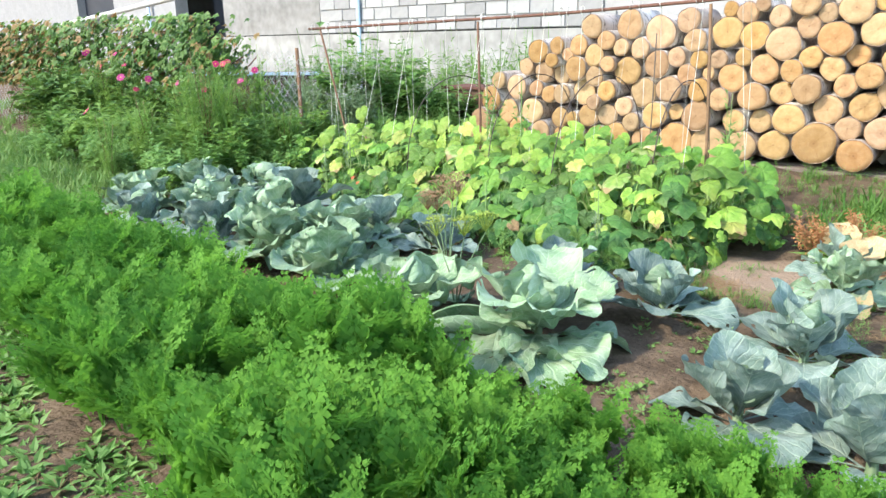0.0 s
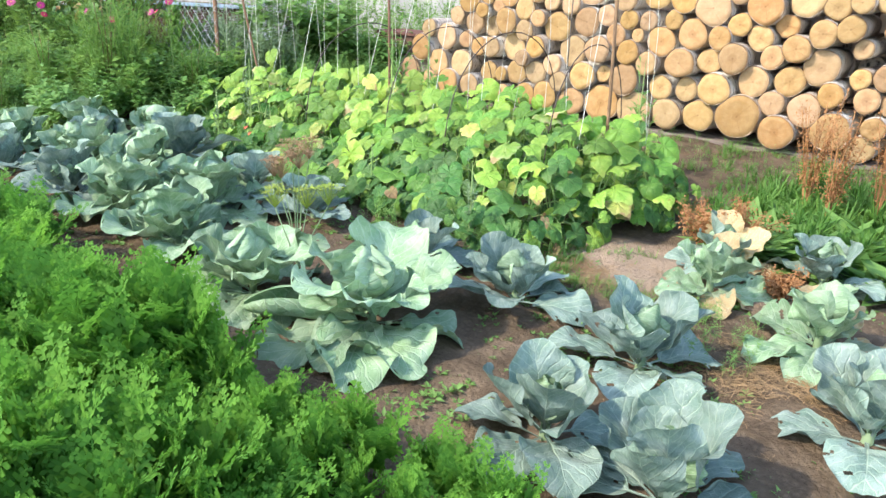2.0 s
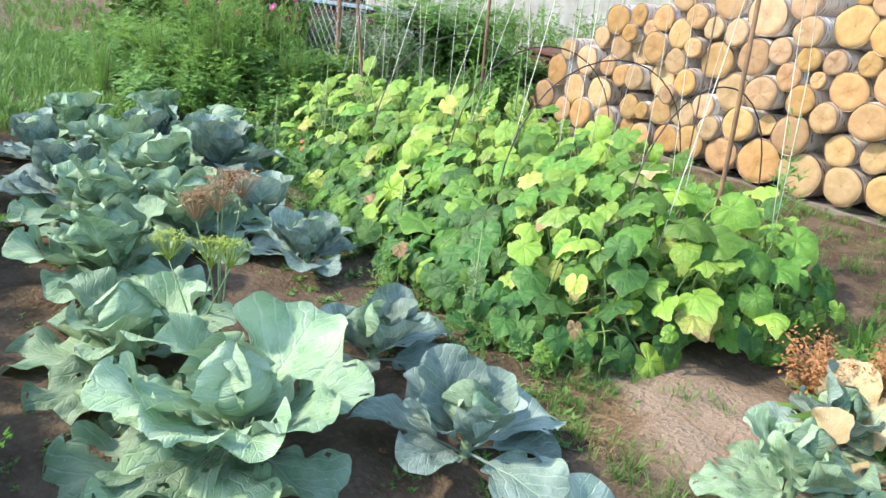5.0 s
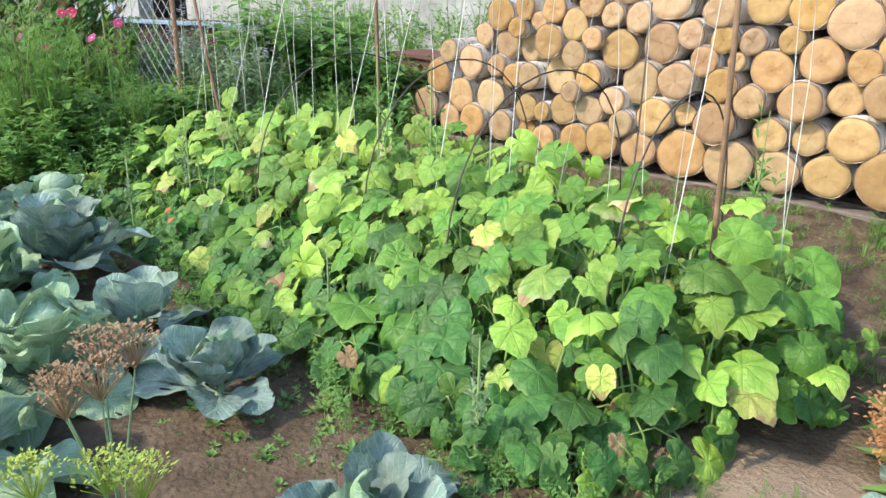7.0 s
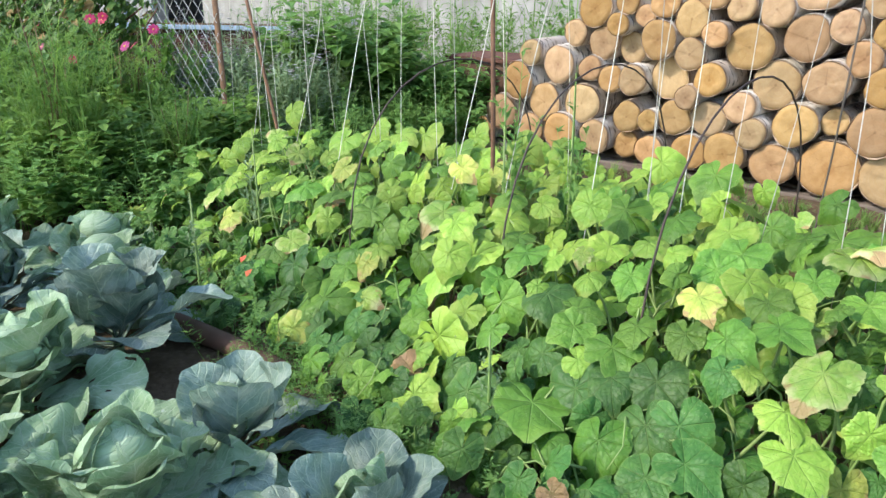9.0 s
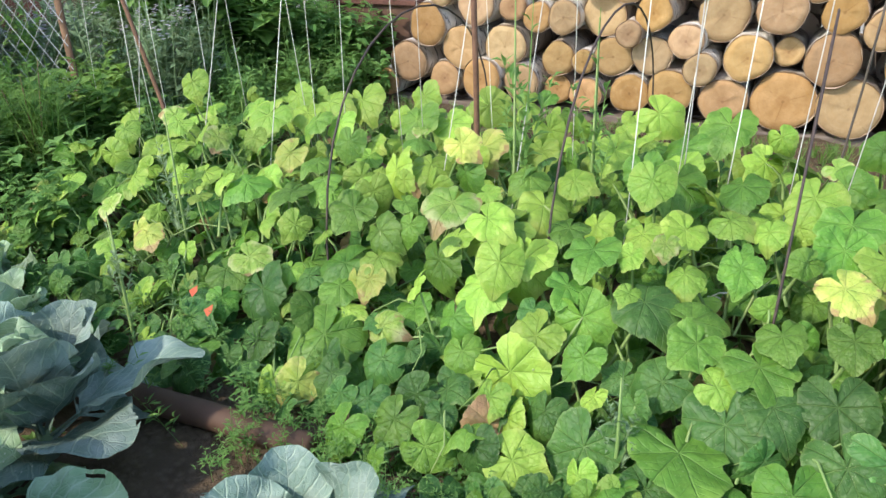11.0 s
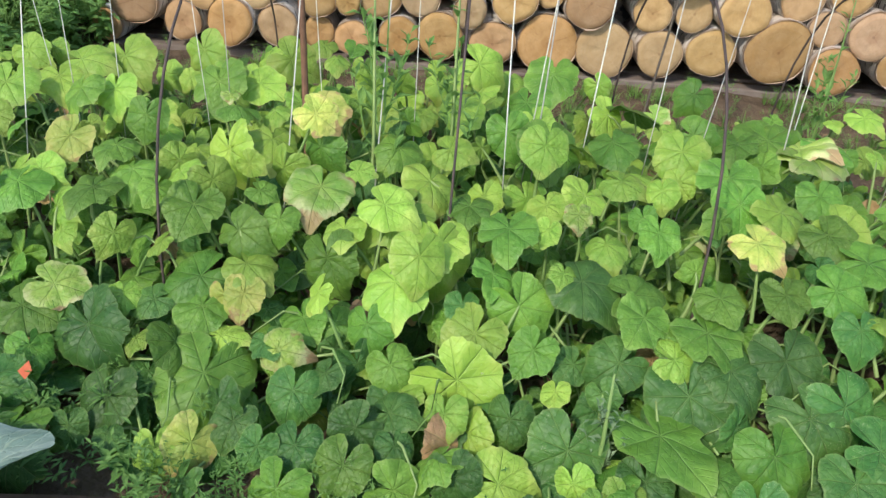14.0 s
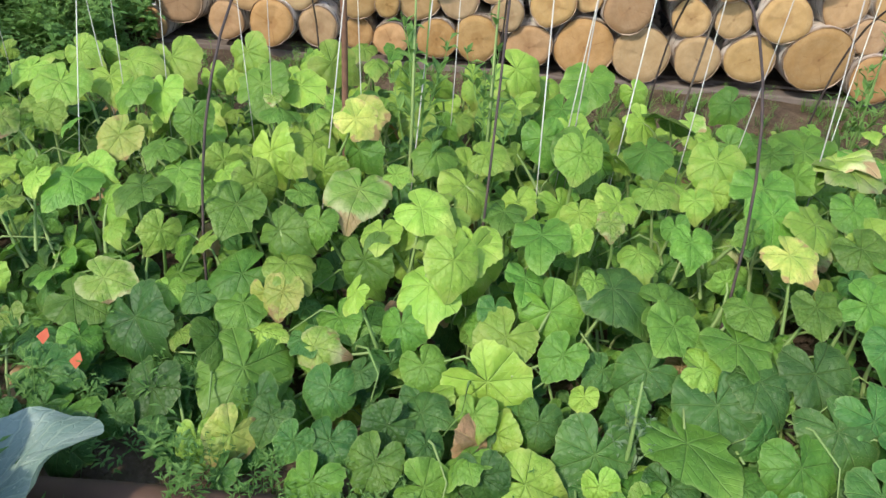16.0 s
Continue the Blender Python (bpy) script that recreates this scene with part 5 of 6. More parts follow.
def build_carrots():
    rng = np.random.default_rng(31)
    templates = [frond_template(rng) for _ in range(9)]
    places = []
    # sown in rows about 17 cm apart: each root carries a tuft of fronds
    for row in np.arange(1.95, 3.5, 0.17):
        x = -3.1
        while x < 2.42:
            x += rng.uniform(0.045, 0.085)
            y = row + rng.normal(0, 0.026)
            far, near = np.interp(x, CARROT_X, CARROT_FAR), np.interp(x, CARROT_X, CARROT_NEAR)
            if not near < y < far or noise.noise((x * 2.6, y * 4.5, 7)) > 0.52:
                continue
            low = float(np.interp(x, (0.8, 1.25), (0, 1))) * float(np.interp(y, (far - 0.55, far - 0.25), (0, 1))) + float(np.interp(x, (1.5, 1.9), (0, 1)))
            h = (0.35 + 0.11 * noise.noise((x * 2.1, y * 2.8, 2)) + rng.normal(0, 0.025)) * (1 - 0.38 * min(1.0, low))
            for k in range(rng.integers(6, 9)):
                lean = rng.uniform(-0.25, 0.34) if k > 3 else rng.uniform(-0.40, 0.0)
                places.append((x + rng.normal(0, 0.012), y + rng.normal(0, 0.012), float(ground_z(x, y)) - 0.01, 2.4 * k + rng.random(), lean, h * rng.uniform(0.70, 1.08)))
    scatter(templates, places, "carrot_tops", M_CARROT, "dense bed of feathery bright green carrot tops", "carrots")


build_carrots()


# ---- hoops over the cucumber bed ----
for x, y0, y1, h in ((-1.15, 5.26, 6.5, 0.90), (-0.485, 5.32, 6.55, 0.92), (0.08, 5.20, 6.5, 0.93), (0.62, 5.42, 6.4, 0.90)):
    build_hoop((x, y0), (x - 0.02, y1), h, (0.02, -0.02))
build_rod((0.15, 6.42, 0.05), (0.22, 6.30, 1.15), 0.004)


# ---- plants of the border and the weeds ----
def blade_tuft(rng, n=14, spread=0.06, curl=0.5, width=0.018):
    """A tuft of grass: narrow bent blades, height about 1."""
    g = Geo()
    for _ in range(n):
        a, h = rng.random() * 6.28, rng.uniform(0.55, 1.0)
        d = np.array((math.cos(a), math.sin(a), 0))
        out = rng.uniform(0.1, curl)
        p0 = d * spread * rng.random()
        pts = [p0, p0 + d * out * 0.2 * h + np.array((0, 0, 0.5 * h)), p0 + d * out * 0.55 * h + np.array((0, 0, 0.85 * h)), p0 + d * out * h + np.array((0, 0, (1.0 - 0.3 * out) * h))]
        g.strip(pts, (width, width * 0.9, width * 0.55, width * 0.08), np.array((-d[1], d[0], 0)))
    return np.concatenate(g.v), g.f


def leafy_stem(rng, n=26, ln=0.16, wd=0.05, spread=0.08, branch=4, droop=0.2):
    """An upright weed: a stem with branches, leaves all along. Height about 1."""
    g = Geo()
    top = np.array((rng.normal(0, 0.06), rng.normal(0, 0.06), 1.0))
    g.strip([(0, 0, 0), top * 0.5 + np.array((0.02, 0, 0)), top], (0.014, 0.011, 0.004), (1, 0, 0))
    axes = [(np.zeros(3), top)]
    for _ in range(branch):
        s, a = rng.uniform(0.15, 0.6), rng.random() * 6.28
        b = top * s
        e = b + np.array((math.cos(a) * 0.28, math.sin(a) * 0.28, 0.42)) * (1.1 - s)
        g.strip([b, (b + e) / 2 + np.array((0, 0, -0.02)), e], (0.008, 0.007, 0.003), (1, 0, 0))
        axes.append((b, e))
    for k in range(n):
        b, e = axes[rng.integers(len(axes))]
        s, a = rng.uniform(0.1, 1.0), rng.random() * 6.28
        d = unit((math.cos(a), math.sin(a), rng.uniform(0.1, 0.9) - droop))
        size = rng.uniform(0.6, 1.1) * (1.15 - 0.55 * s)
        g.leaf(b + (e - b) * s, d, (0, 0, 1), ln * size, wd * size)
    return np.concatenate(g.v), g.f


def feathery(rng, n=60):
    """Cosmos foliage: thin forked stems with thread-like leaves. Height about 1."""
    g = Geo()
    tips = []
    for _ in range(6):
        a, q = rng.random() * 6.28, rng.uniform(0.05, 0.28)
        e = np.array((math.cos(a) * q, math.sin(a) * q, rng.uniform(0.7, 1.0)))
        m = e * 0.5 + np.array((-math.cos(a) * 0.03, 0, 0.02))
        g.strip([(0, 0, 0), m, e], (0.010, 0.008, 0.003), (math.sin(a), -math.cos(a), 0))
        tips.append((np.zeros(3), m, e))
    for _ in range(n):
        b, m, e = tips[rng.integers(len(tips))]
        s = rng.uniform(0.15, 1)
        p = b * (1 - s) ** 2 + m * 2 * s * (1 - s) + e * s * s
        a = rng.random() * 6.28
        d = unit((math.cos(a), math.sin(a), rng.uniform(0.2, 0.9)))
        side = unit(np.cross(d, (0, 0, 1)))
        ln = rng.uniform(0.08, 0.17)
        g.strip([p, p + d * ln], (0.006, 0.003), side)
        for t in (0.35, 0.65):
            for s2 in (-1, 1):
                f = unit(d + side * s2 * 0.9)
                g.strip([p + d * ln * t, p + d * ln * t + f * ln * 0.45], (0.006, 0.003), unit(np.cross(f, (0, 0, 1))))
    return np.concatenate(g.v), g.f


def rosette(rng, n=9, ln=0.5, wd=0.2):
    g = Geo()
    for k in range(n):
        a = 2.4 * k + rng.normal(0, 0.3)
        d = unit((math.cos(a), math.sin(a), rng.uniform(0.15, 0.9)))
        g.leaf(d * 0.05, d, (0, 0, 1), ln * rng.uniform(0.6, 1.1), wd * rng.uniform(0.7, 1.1))
    return np.concatenate(g.v), g.f


def places_in(rng, n, box, size, keep=None, lean=0.25):
    out = []
    x0, x1, y0, y1 = box
    while n > 0:
        x, y = rng.uniform(x0, x1), rng.uniform(y0, y1)
        n -= 1
        if keep is None or keep(x, y):
            out.append((x, y, float(ground_z(x, y)) - 0.008, rng.random() * 6.28, rng.uniform(-lean, lean), rng.uniform(*size)))
    return out


R3 = np.random.default_rng(77)
T_GRASS = [blade_tuft(R3, 16, 0.10, 0.95, 0.045) for _ in range(6)]
T_FINE = [blade_tuft(R3, 12, 0.25, 1.3, 0.05) for _ in range(5)]
T_WEED = [leafy_stem(R3) for _ in range(6)]
T_TALL = [leafy_stem(R3, 70, 0.11, 0.035, 0.08, 7, 0.1) for _ in range(6)]
T_LEAFY = [leafy_stem(R3, 58, 0.21, 0.13, 0.08, 7, 0.35) for _ in range(6)]
T_BROAD = [rosette(R3, 10, 0.6, 0.26) for _ in range(5)]
T_SMALL = [rosette(R3, 8, 0.5, 0.22) for _ in range(5)]

# low weeds on the open soil between the cabbages and along the bed's edge
weed_spots = places_in(R3, 4200, (-2.6, 2.7, 3.0, 5.2), (0.015, 0.075), lambda x, y: noise.noise((x * 1.9, y * 1.9, 4)) > -0.08 and not (x > 1.1 and 4.75 < y < 5.2 and x < 1.9 and noise.noise((x * 5, y * 5, 1)) < 0.3))
weed_spots += places_in(R3, 500, (-0.8, 1.3, 4.4, 5.0), (0.04, 0.09), lambda x, y: y < np.interp(x, EDGE_X, EDGE_Y) + 0.15)
scatter(T_SMALL, weed_spots, "low_weeds", M_WEED, "small green weeds scattered over the soil", "weeds")
scatter(T_WEED, places_in(R3, 240, (-0.6, 1.2, 4.45, 5.0), (0.08, 0.18), lambda x, y: -0.12 < y - np.interp(x, EDGE_X, EDGE_Y) < 0.12) + places_in(R3, 120, (-2.4, -0.9, 4.6, 5.2), (0.12, 0.26)) + places_in(R3, 40, (1.7, 2.2, 4.2, 4.6), (0.08, 0.16)) + places_in(R3, 120, (-1.0, -0.2, 4.55, 4.8), (0.06, 0.16)) + places_in(R3, 480, (-2.5, 1.8, 6.5, 7.4), (0.05, 0.16)), "leafy_weeds", M_WEED, "leafy green weeds along the edge of the cucumber bed", "weeds")
scatter(T_FINE, places_in(R3, 420, (1.0, 1.9, 4.3, 5.1), (0.03, 0.07), lambda x, y: noise.noise((x * 4, y * 4, 8)) > 0.0) + places_in(R3, 700, (-2.2, 2.4, 6.55, 7.4), (0.04, 0.10), lambda x, y: noise.noise((x * 3, y * 3, 8)) > -0.15) + places_in(R3, 200, (1.2, 1.9, 5.9, 6.6), (0.03, 0.08)), "grass_sprouts", M_GRASS, "short green grass sprouts on bare soil", "grass")

# weeds along the near side of the carrots
scatter(T_SMALL, places_in(R3, 1100, (-1.6, 1.3, 1.6, 2.5), (0.05, 0.16), lambda x, y: y < np.interp(x, CARROT_X, CARROT_NEAR) + 0.1), "path_weeds", M_WEED, "low green weeds along the edge of the carrot bed", "weeds")

# dry, pulled weeds lying on the soil
def straw(rng):
    g = Geo()
    for _ in range(7):
        a = rng.random() * 6.28
        d = np.array((math.cos(a), math.sin(a), 0))
        c = rng.normal(0, 0.35, 3) * np.array((1, 1, 0)) + np.array((0, 0, rng.uniform(0.03, 0.16)))
        ln = rng.uniform(0.3, 0.7)
        g.strip([c - d * ln, c + np.array((0, 0, 0.08)) + rng.normal(0, 0.05, 3), c + d * ln], (0.02, 0.028, 0.012), unit((-d[1], d[0], 0.4)))
    return np.concatenate(g.v), g.f


T_STRAW = [straw(R3) for _ in range(5)]
hay_spots = [(2.20 + R3.normal(0, 0.16), 4.32 + R3.normal(0, 0.13), 0.0, R3.random() * 6.28, 0, R3.uniform(0.04, 0.08)) for _ in range(260)]
hay_spots += [(1.33 + R3.normal(0, 0.13), 4.72 + R3.normal(0, 0.10), 0.0, R3.random() * 6.28, 0, R3.uniform(0.04, 0.07)) for _ in range(190)]
hay_spots += [(R3.uniform(-0.6, 1.2), R3.uniform(1.75, 2.15), 0.0, R3.random() * 6.28, 0, R3.uniform(0.04, 0.08)) for _ in range(60)]
hay_spots += [(R3.uniform(0.0, 2.0), R3.uniform(6.9, 7.3), 0.08, R3.random() * 6.28, 0, R3.uniform(0.05, 0.10)) for _ in range(90)]
scatter(T_STRAW, hay_spots, "dry_grass", M_HAY, "heaps of dry brown pulled grass on the soil", "dry grass")

# grass and weeds of the far corner by the woodpile
corner = lambda x, y: x > 1.42 + 0.25 * max(0, y - 5.9) and not (x < 1.75 and y < 5.75)
scatter(T_GRASS, places_in(R3, 420, (1.4, 3.1, 5.6, 6.9), (0.11, 0.27), corner), "tall_grass", M_LUSH, "lush green grass clump before the woodpile", "grass")
scatter(T_BROAD, places_in(R3, 620, (1.55, 3.2, 5.35, 6.6), (0.18, 0.44), lambda x, y: x > 1.3 + 0.5 * (y - 5.3)), "broad_leaved_weeds", M_WEED, "broad-leaved green weeds beside the grass", "weeds")

# rough grass on the side of the yard and behind the trellis
yard = lambda x, y: y > 3.35 and not (x > -2.7 and y < 5.2) and not (x > -6.2 and y > 4.6)
scatter(T_FINE, places_in(R3, 3000, (-7.5, -2.4, 2.6, 6.2), (0.08, 0.22), yard), "yard_grass", M_GRASS, "rough green grass at the edge of the garden", "grass")
scatter(T_FINE, places_in(R3, 1500, (-13, -4.5, 2.0, 11), (0.10, 0.25)), "far_lawn", M_GRASS, "green lawn behind the fence", "grass")
scatter(T_LEAFY + T_WEED[:2], places_in(R3, 560, (-5.8, -2.3, 4.4, 6.3), (0.18, 0.50), lambda x, y: not (x > -2.7 and y < 4.9)) + places_in(R3, 260, (-3.5, -2.3, 5.9, 8.2), (0.16, 0.42)) + places_in(R3, 50, (-3.2, -2.5, 7.3, 7.8), (0.45, 0.7)) + places_in(R3, 150, (-2.5, -1.2, 6.6, 7.3), (0.05, 0.13)), "border_weeds", M_WEED, "dense green weeds at the end of the beds", "weeds")
scatter(T_LEAFY, places_in(R3, 380, (-5.9, -2.9, 4.7, 6.25), (0.32, 0.68), lambda x, y: x < -2.6 - 0.9 * max(0, 5.4 - y)), "leafy_border", M_COSMOS, "dark green leafy plants crowding the border", "plants")
scatter(T_WEED, places_in(R3, 190, (-3.6, -2.5, 6.4, 7.7), (0.28, 0.58)), "bushy_weeds", M_WEED, "bushy green weeds beside the end of the woodpile", "weeds")
back_box = places_in(R3, 480, (-4.6, -2.75, 6.35, 8.3), (0.45, 0.95), lambda x, y: x < -2.85 - 0.5 * (y - 6.35))
scatter(T_TALL, back_box, "grey_green_weeds", M_GREY, "tall grey-green weeds behind the trellis", "weeds")
scatter(T_TALL, places_in(R3, 110, (-6.5, -1.4, 8.4, 10.2), (0.7, 1.3)), "tall_weeds", M_WEED, "tall dark green growth before the house", "weeds")


scatter(T_LEAFY, places_in(R3, 190, (-8.0, -4.1, 5.45, 5.95), (0.55, 1.05)), "hedge_growth", M_VINE, "dark green leafy growth under the climbing vine", "plants")
shrub_spots = [(-3.55 + R3.normal(0, 0.30), 7.25 + R3.normal(0, 0.22), 0.0, R3.random() * 6.28, R3.normal(0, 0.12), R3.uniform(0.85, 1.30)) for _ in range(34)]
scatter(T_LEAFY, shrub_spots, "currant_shrub", M_WEED, "dense green shrub behind the trellis", "shrub")


def blossom(rng):
    g = Geo()
    for _ in range(12):
        c = rng.normal(0, 0.4, 3) * np.array((0.5, 0.5, 0.7))
        for k in range(4):
            a = k * 1.57 + rng.random()
            g.leaf(c, unit((math.cos(a), math.sin(a), 0.3)), (0, 0, 1), 0.16, 0.12)
    return np.concatenate(g.v), g.f


T_BLOSSOM = [blossom(R3) for _ in range(5)]
blossom_spots = [(x, y, z + h * R3.uniform(0.75, 1.0), t, l, R3.uniform(0.06, 0.12)) for x, y, z, t, l, h in back_box if R3.random() < 0.95]
scatter(T_BLOSSOM, blossom_spots, "pale_blossom", M_LILAC, "pale lilac seed heads of the tall weeds", "blossom")


# cosmos with pink flowers
def petal_flower(name, m, parent, r, mat):
    verts, faces = [], []
    for k in range(8):
        a = k * 2 * math.pi / 8
        c, s = math.cos(a), math.sin(a)
        base = len(verts)
        for u, w, z in ((0.12, 0.08, 0.02), (0.6, 0.27, 0.10), (1.0, 0.20, 0.04), (0.95, 0.0, 0.06), (1.0, -0.20, 0.04), (0.6, -0.27, 0.10), (0.12, -0.08, 0.02)):
            verts.append(((u * c - w * s) * r, (u * s + w * c) * r, z * r))
        faces.append(tuple(base + i for i in range(7)))
    ob = mesh_object(name, verts, faces, mat, None, False, parent)
    ob.matrix_local = m
    ring = [(0.16 * r * math.cos(k), 0.16 * r * math.sin(k), 0.10 * r) for k in np.linspace(0, 6.28, 9)[:-1]]
    mesh_object("flower_centre", ring + [(0, 0, 0.2 * r)], [(i, (i + 1) % 8, 8) for i in range(8)], M_YELLOW, None, True, ob, "yellow centre")


T_COSMOS = [feathery(R3, 90) for _ in range(5)]
COSMOS = ((-3.36, 5.08, 1.12), (-3.44, 5.18, 0.98), (-3.85, 5.72, 0.84), (-3.95, 5.85, 0.90), (-4.20, 5.42, 0.62), (-3.78, 4.75, 0.76), (-3.70, 4.35, 0.62), (-4.6, 5.6, 0.80), (-5.2, 5.55, 0.70), (-5.7, 5.6, 0.86), (-6.1, 5.6, 0.96), (-6.5, 5.65, 0.92), (-5.5, 5.2, 0.55), (-2.85, 5.55, 0.66))
for i, (x, y, h) in enumerate(COSMOS):
    p = empty("cosmos_plant", pose(x, y, 0.0, 0, 0, 70 * i), "feathery green cosmos with deep pink flowers", "cosmos", "cosmos of the border")
    vs, fs, n = [], [], 0
    for k in range(4):
        tv, tf = T_COSMOS[(i + k) % 5]
        a = 1.3 * k
        v = np.stack([tv[:, 0] * math.cos(a) - tv[:, 1] * math.sin(a) + R3.normal(0, 0.07), tv[:, 0] * math.sin(a) + tv[:, 1] * math.cos(a) + R3.normal(0, 0.07), tv[:, 2]], 1) * h
        vs.append(v)
        fs += [tuple(q + n for q in f) for f in tf]
        n += len(v)
    tagged(mesh_object("foliage", np.concatenate(vs), fs, M_COSMOS, None, False, p), kind="stuff")
    for k in range(3):
        tube_part("stem", [(0, 0, -0.02), (0.03 * k - 0.03, 0.02 * k, h * 0.5), (0.06 * k - 0.06, 0.05 * k - 0.04, h * (0.96 - 0.08 * k))], np.array((0.007, 0.005, 0.002)), M_STALK, p, 5, "reddish brown stem")
    for k in range((0, 0, 3, 3, 1, 2, 1, 2, 1, 1, 2, 2, 1, 0)[i]):
        a, q = R3.uniform(-1.7, 0.5) - radians(70 * i), R3.uniform(0.12, 0.26)
        z = h * R3.uniform(0.92, 1.16)
        spot = Matrix.Translation((math.cos(a) * q, math.sin(a) * q, z)) @ Euler((radians(R3.uniform(30, 70)), 0, radians(R3.uniform(-40, 90) - 70 * i))).to_matrix().to_4x4()
        petal_flower("flower", spot, p, R3.uniform(0.030, 0.038), M_PINK)


# a climber on the wire fence
def build_climber():
    rng = np.random.default_rng(91)
    t = empty("climbing_vine", pose(-6.2, 6.05, 0), "dense climbing vine with green and reddening leaves on the fence", "vine")
    green, red = Geo(), Geo()
    for _ in range(6600):
        x = rng.uniform(-10.2, -4.15)
        top = 1.44 + 0.12 * noise.noise((x * 1.3, 0, 0)) - 0.25 * smooth_step(-4.7, -4.2, x)
        low = 0.1 if x > -8.2 else 0.62
        z = low + (top - low) * rng.random() ** 0.75
        y = rng.normal(0, 0.17) - 0.08
        if noise.noise((x * 2.2, z * 2.6, 6)) < -0.28:
            continue
        a = rng.uniform(-2.6, -0.5)
        d = unit((math.cos(a) * 0.8, math.sin(a) * 0.6, rng.uniform(-0.9, 0.1)))
        size = rng.uniform(0.06, 0.12)
        g = red if (rng.random() < (0.5 if x < -8 else 0.16)) else green
        up = unit((rng.normal(0, 0.4), -0.8, 0.7))
        for k in (-0.75, 0, 0.75):
            s = unit(np.cross(d, up))
            g.leaf(np.array((x + 6.2, y, z)), unit(d + s * k), up, size * (1 if k == 0 else 0.8), size * 0.5)
    tagged(green.obj("leaves", M_VINE, t), kind="stuff")
    tagged(red.obj("turning_leaves", M_VINE_RED, t, "yellow-red autumn leaves"), kind="stuff")
    stems = Geo()
    for _ in range(26):
        x = rng.uniform(-3.9, 2.0)
        pts = [np.array((x + rng.normal(0, 0.1) * k, rng.normal(0, 0.03), 0.2 * k)) for k in range(6)]
        stems.tube(pts, 0.006, 4)
    stems.obj("woody_stem", M_RUST, t, "brown woody stems", True)


build_climber()


def build_wire_fence():
    t = empty("wire_fence", pose(-7.1, 6.12, 0), "galvanised chain-link fence with wide diamond mesh on steel posts", "fence")
    w, h, s = 7.6, 1.0, 0.115
    g = Geo()
    n = int((w + h) / s)
    for k in range(-int(h / s), int(w / s)):
        for sgn in (1, -1):
            x0 = k * s if sgn > 0 else k * s + h
            a, b = np.array((x0, 0, 0.0)), np.array((x0 + sgn * h, 0, h))
            lo, hi = 0.0, 1.0
            for lim, side in ((0, 1), (w, -1)):
                da, db = (a[0] - lim) * side, (b[0] - lim) * side
                if da < 0 and db < 0:
                    lo, hi = 1, 0
                elif da < 0:
                    lo = max(lo, da / (da - db))
                elif db < 0:
                    hi = min(hi, da / (da - db))
            if hi - lo > 0.02:
                p, q = a + (b - a) * lo, a + (b - a) * hi
                g.tube(np.array((p, q)) + np.array((-w / 2, 0.004 * sgn, 0.05)), 0.0022, 3)
    g.obj("mesh", M_WIRE, t, "grey diamond wire mesh")
    for x in (-3.8, -1.3, 1.2, 3.75):
        tube_part("fence_post", [(x, 0.03, -0.05), (x, 0.03, 1.08)], 0.018, M_RUST, t, 8, "rusty steel post")


build_wire_fence()


# tall weeds that stand up out of the cucumbers, dill and dock
def weed_thing(name, x, y, h, mat, label, category, n=60, ln=0.16, wd=0.045, seed=1):
    rng = np.random.default_rng(seed)
    t = empty(name, pose(x, y, float(ground_z(x, y))), label, category)
    tv, tf = leafy_stem(rng, n, ln, wd, 0.05, 5, 0.0)
    sc = np.array((0.55, 0.55, 1.0)) * h
    tagged(mesh_object("leaves", tv * sc, tf, mat, None, False, t), kind="stuff")
    tube_part("stem", [(0, 0, -0.02), (0.005, 0, h * 0.5), (0, 0.004, h * 0.97)], np.array((0.006, 0.005, 0.002)), M_STEM, t, 5, "green upright stem")


weed_thing("goosefoot", 0.75, 6.32, 0.78, M_WEED, "tall dark green weed standing before the woodpile", "weed", 110, 0.15, 0.06, 5)
weed_thing("goosefoot", -0.70, 5.62, 0.98, M_WEED, "tall grey-green weed growing out of the cucumbers", "weed", 100, 0.12, 0.05, 6)
weed_thing("goosefoot", -0.50, 5.75, 0.90, M_WEED, "tall grey-green weed growing out of the cucumbers", "weed", 90, 0.12, 0.05, 7)
weed_thing("goosefoot", -1.72, 5.25, 0.62, M_GREY, "slender grey-green weed among the cucumber leaves", "weed", 80, 0.12, 0.05, 8)
weed_thing("goosefoot", -1.55, 4.85, 0.46, M_GREY, "slender grey-green weed among the cucumber leaves", "weed", 80, 0.12, 0.05, 9)
weed_thing("goosefoot", 0.72, 4.62, 0.42, M_GREY, "grey-green weed at the edge of the cucumbers", "weed", 80, 0.14, 0.05, 10)
weed_thing("goosefoot", -0.15, 4.86, 0.34, M_GREY, "grey-green weed at the edge of the cucumbers", "weed", 80, 0.14, 0.06, 11)
weed_thing("bindweed", -3.99, 6.16, 1.15, M_WEED, "broad-leaved green climber beside the wire fence", "climber", 150, 0.11, 0.09, 13)
weed_thing("bindweed", -3.74, 6.22, 0.95, M_WEED, "broad-leaved green climber beside the wire fence", "climber", 130, 0.11, 0.09, 14)
weed_thing("goosefoot", -3.15, 5.55, 1.05, M_COSMOS, "tall leafy weed beside the trellis", "weed", 110, 0.15, 0.06, 12)


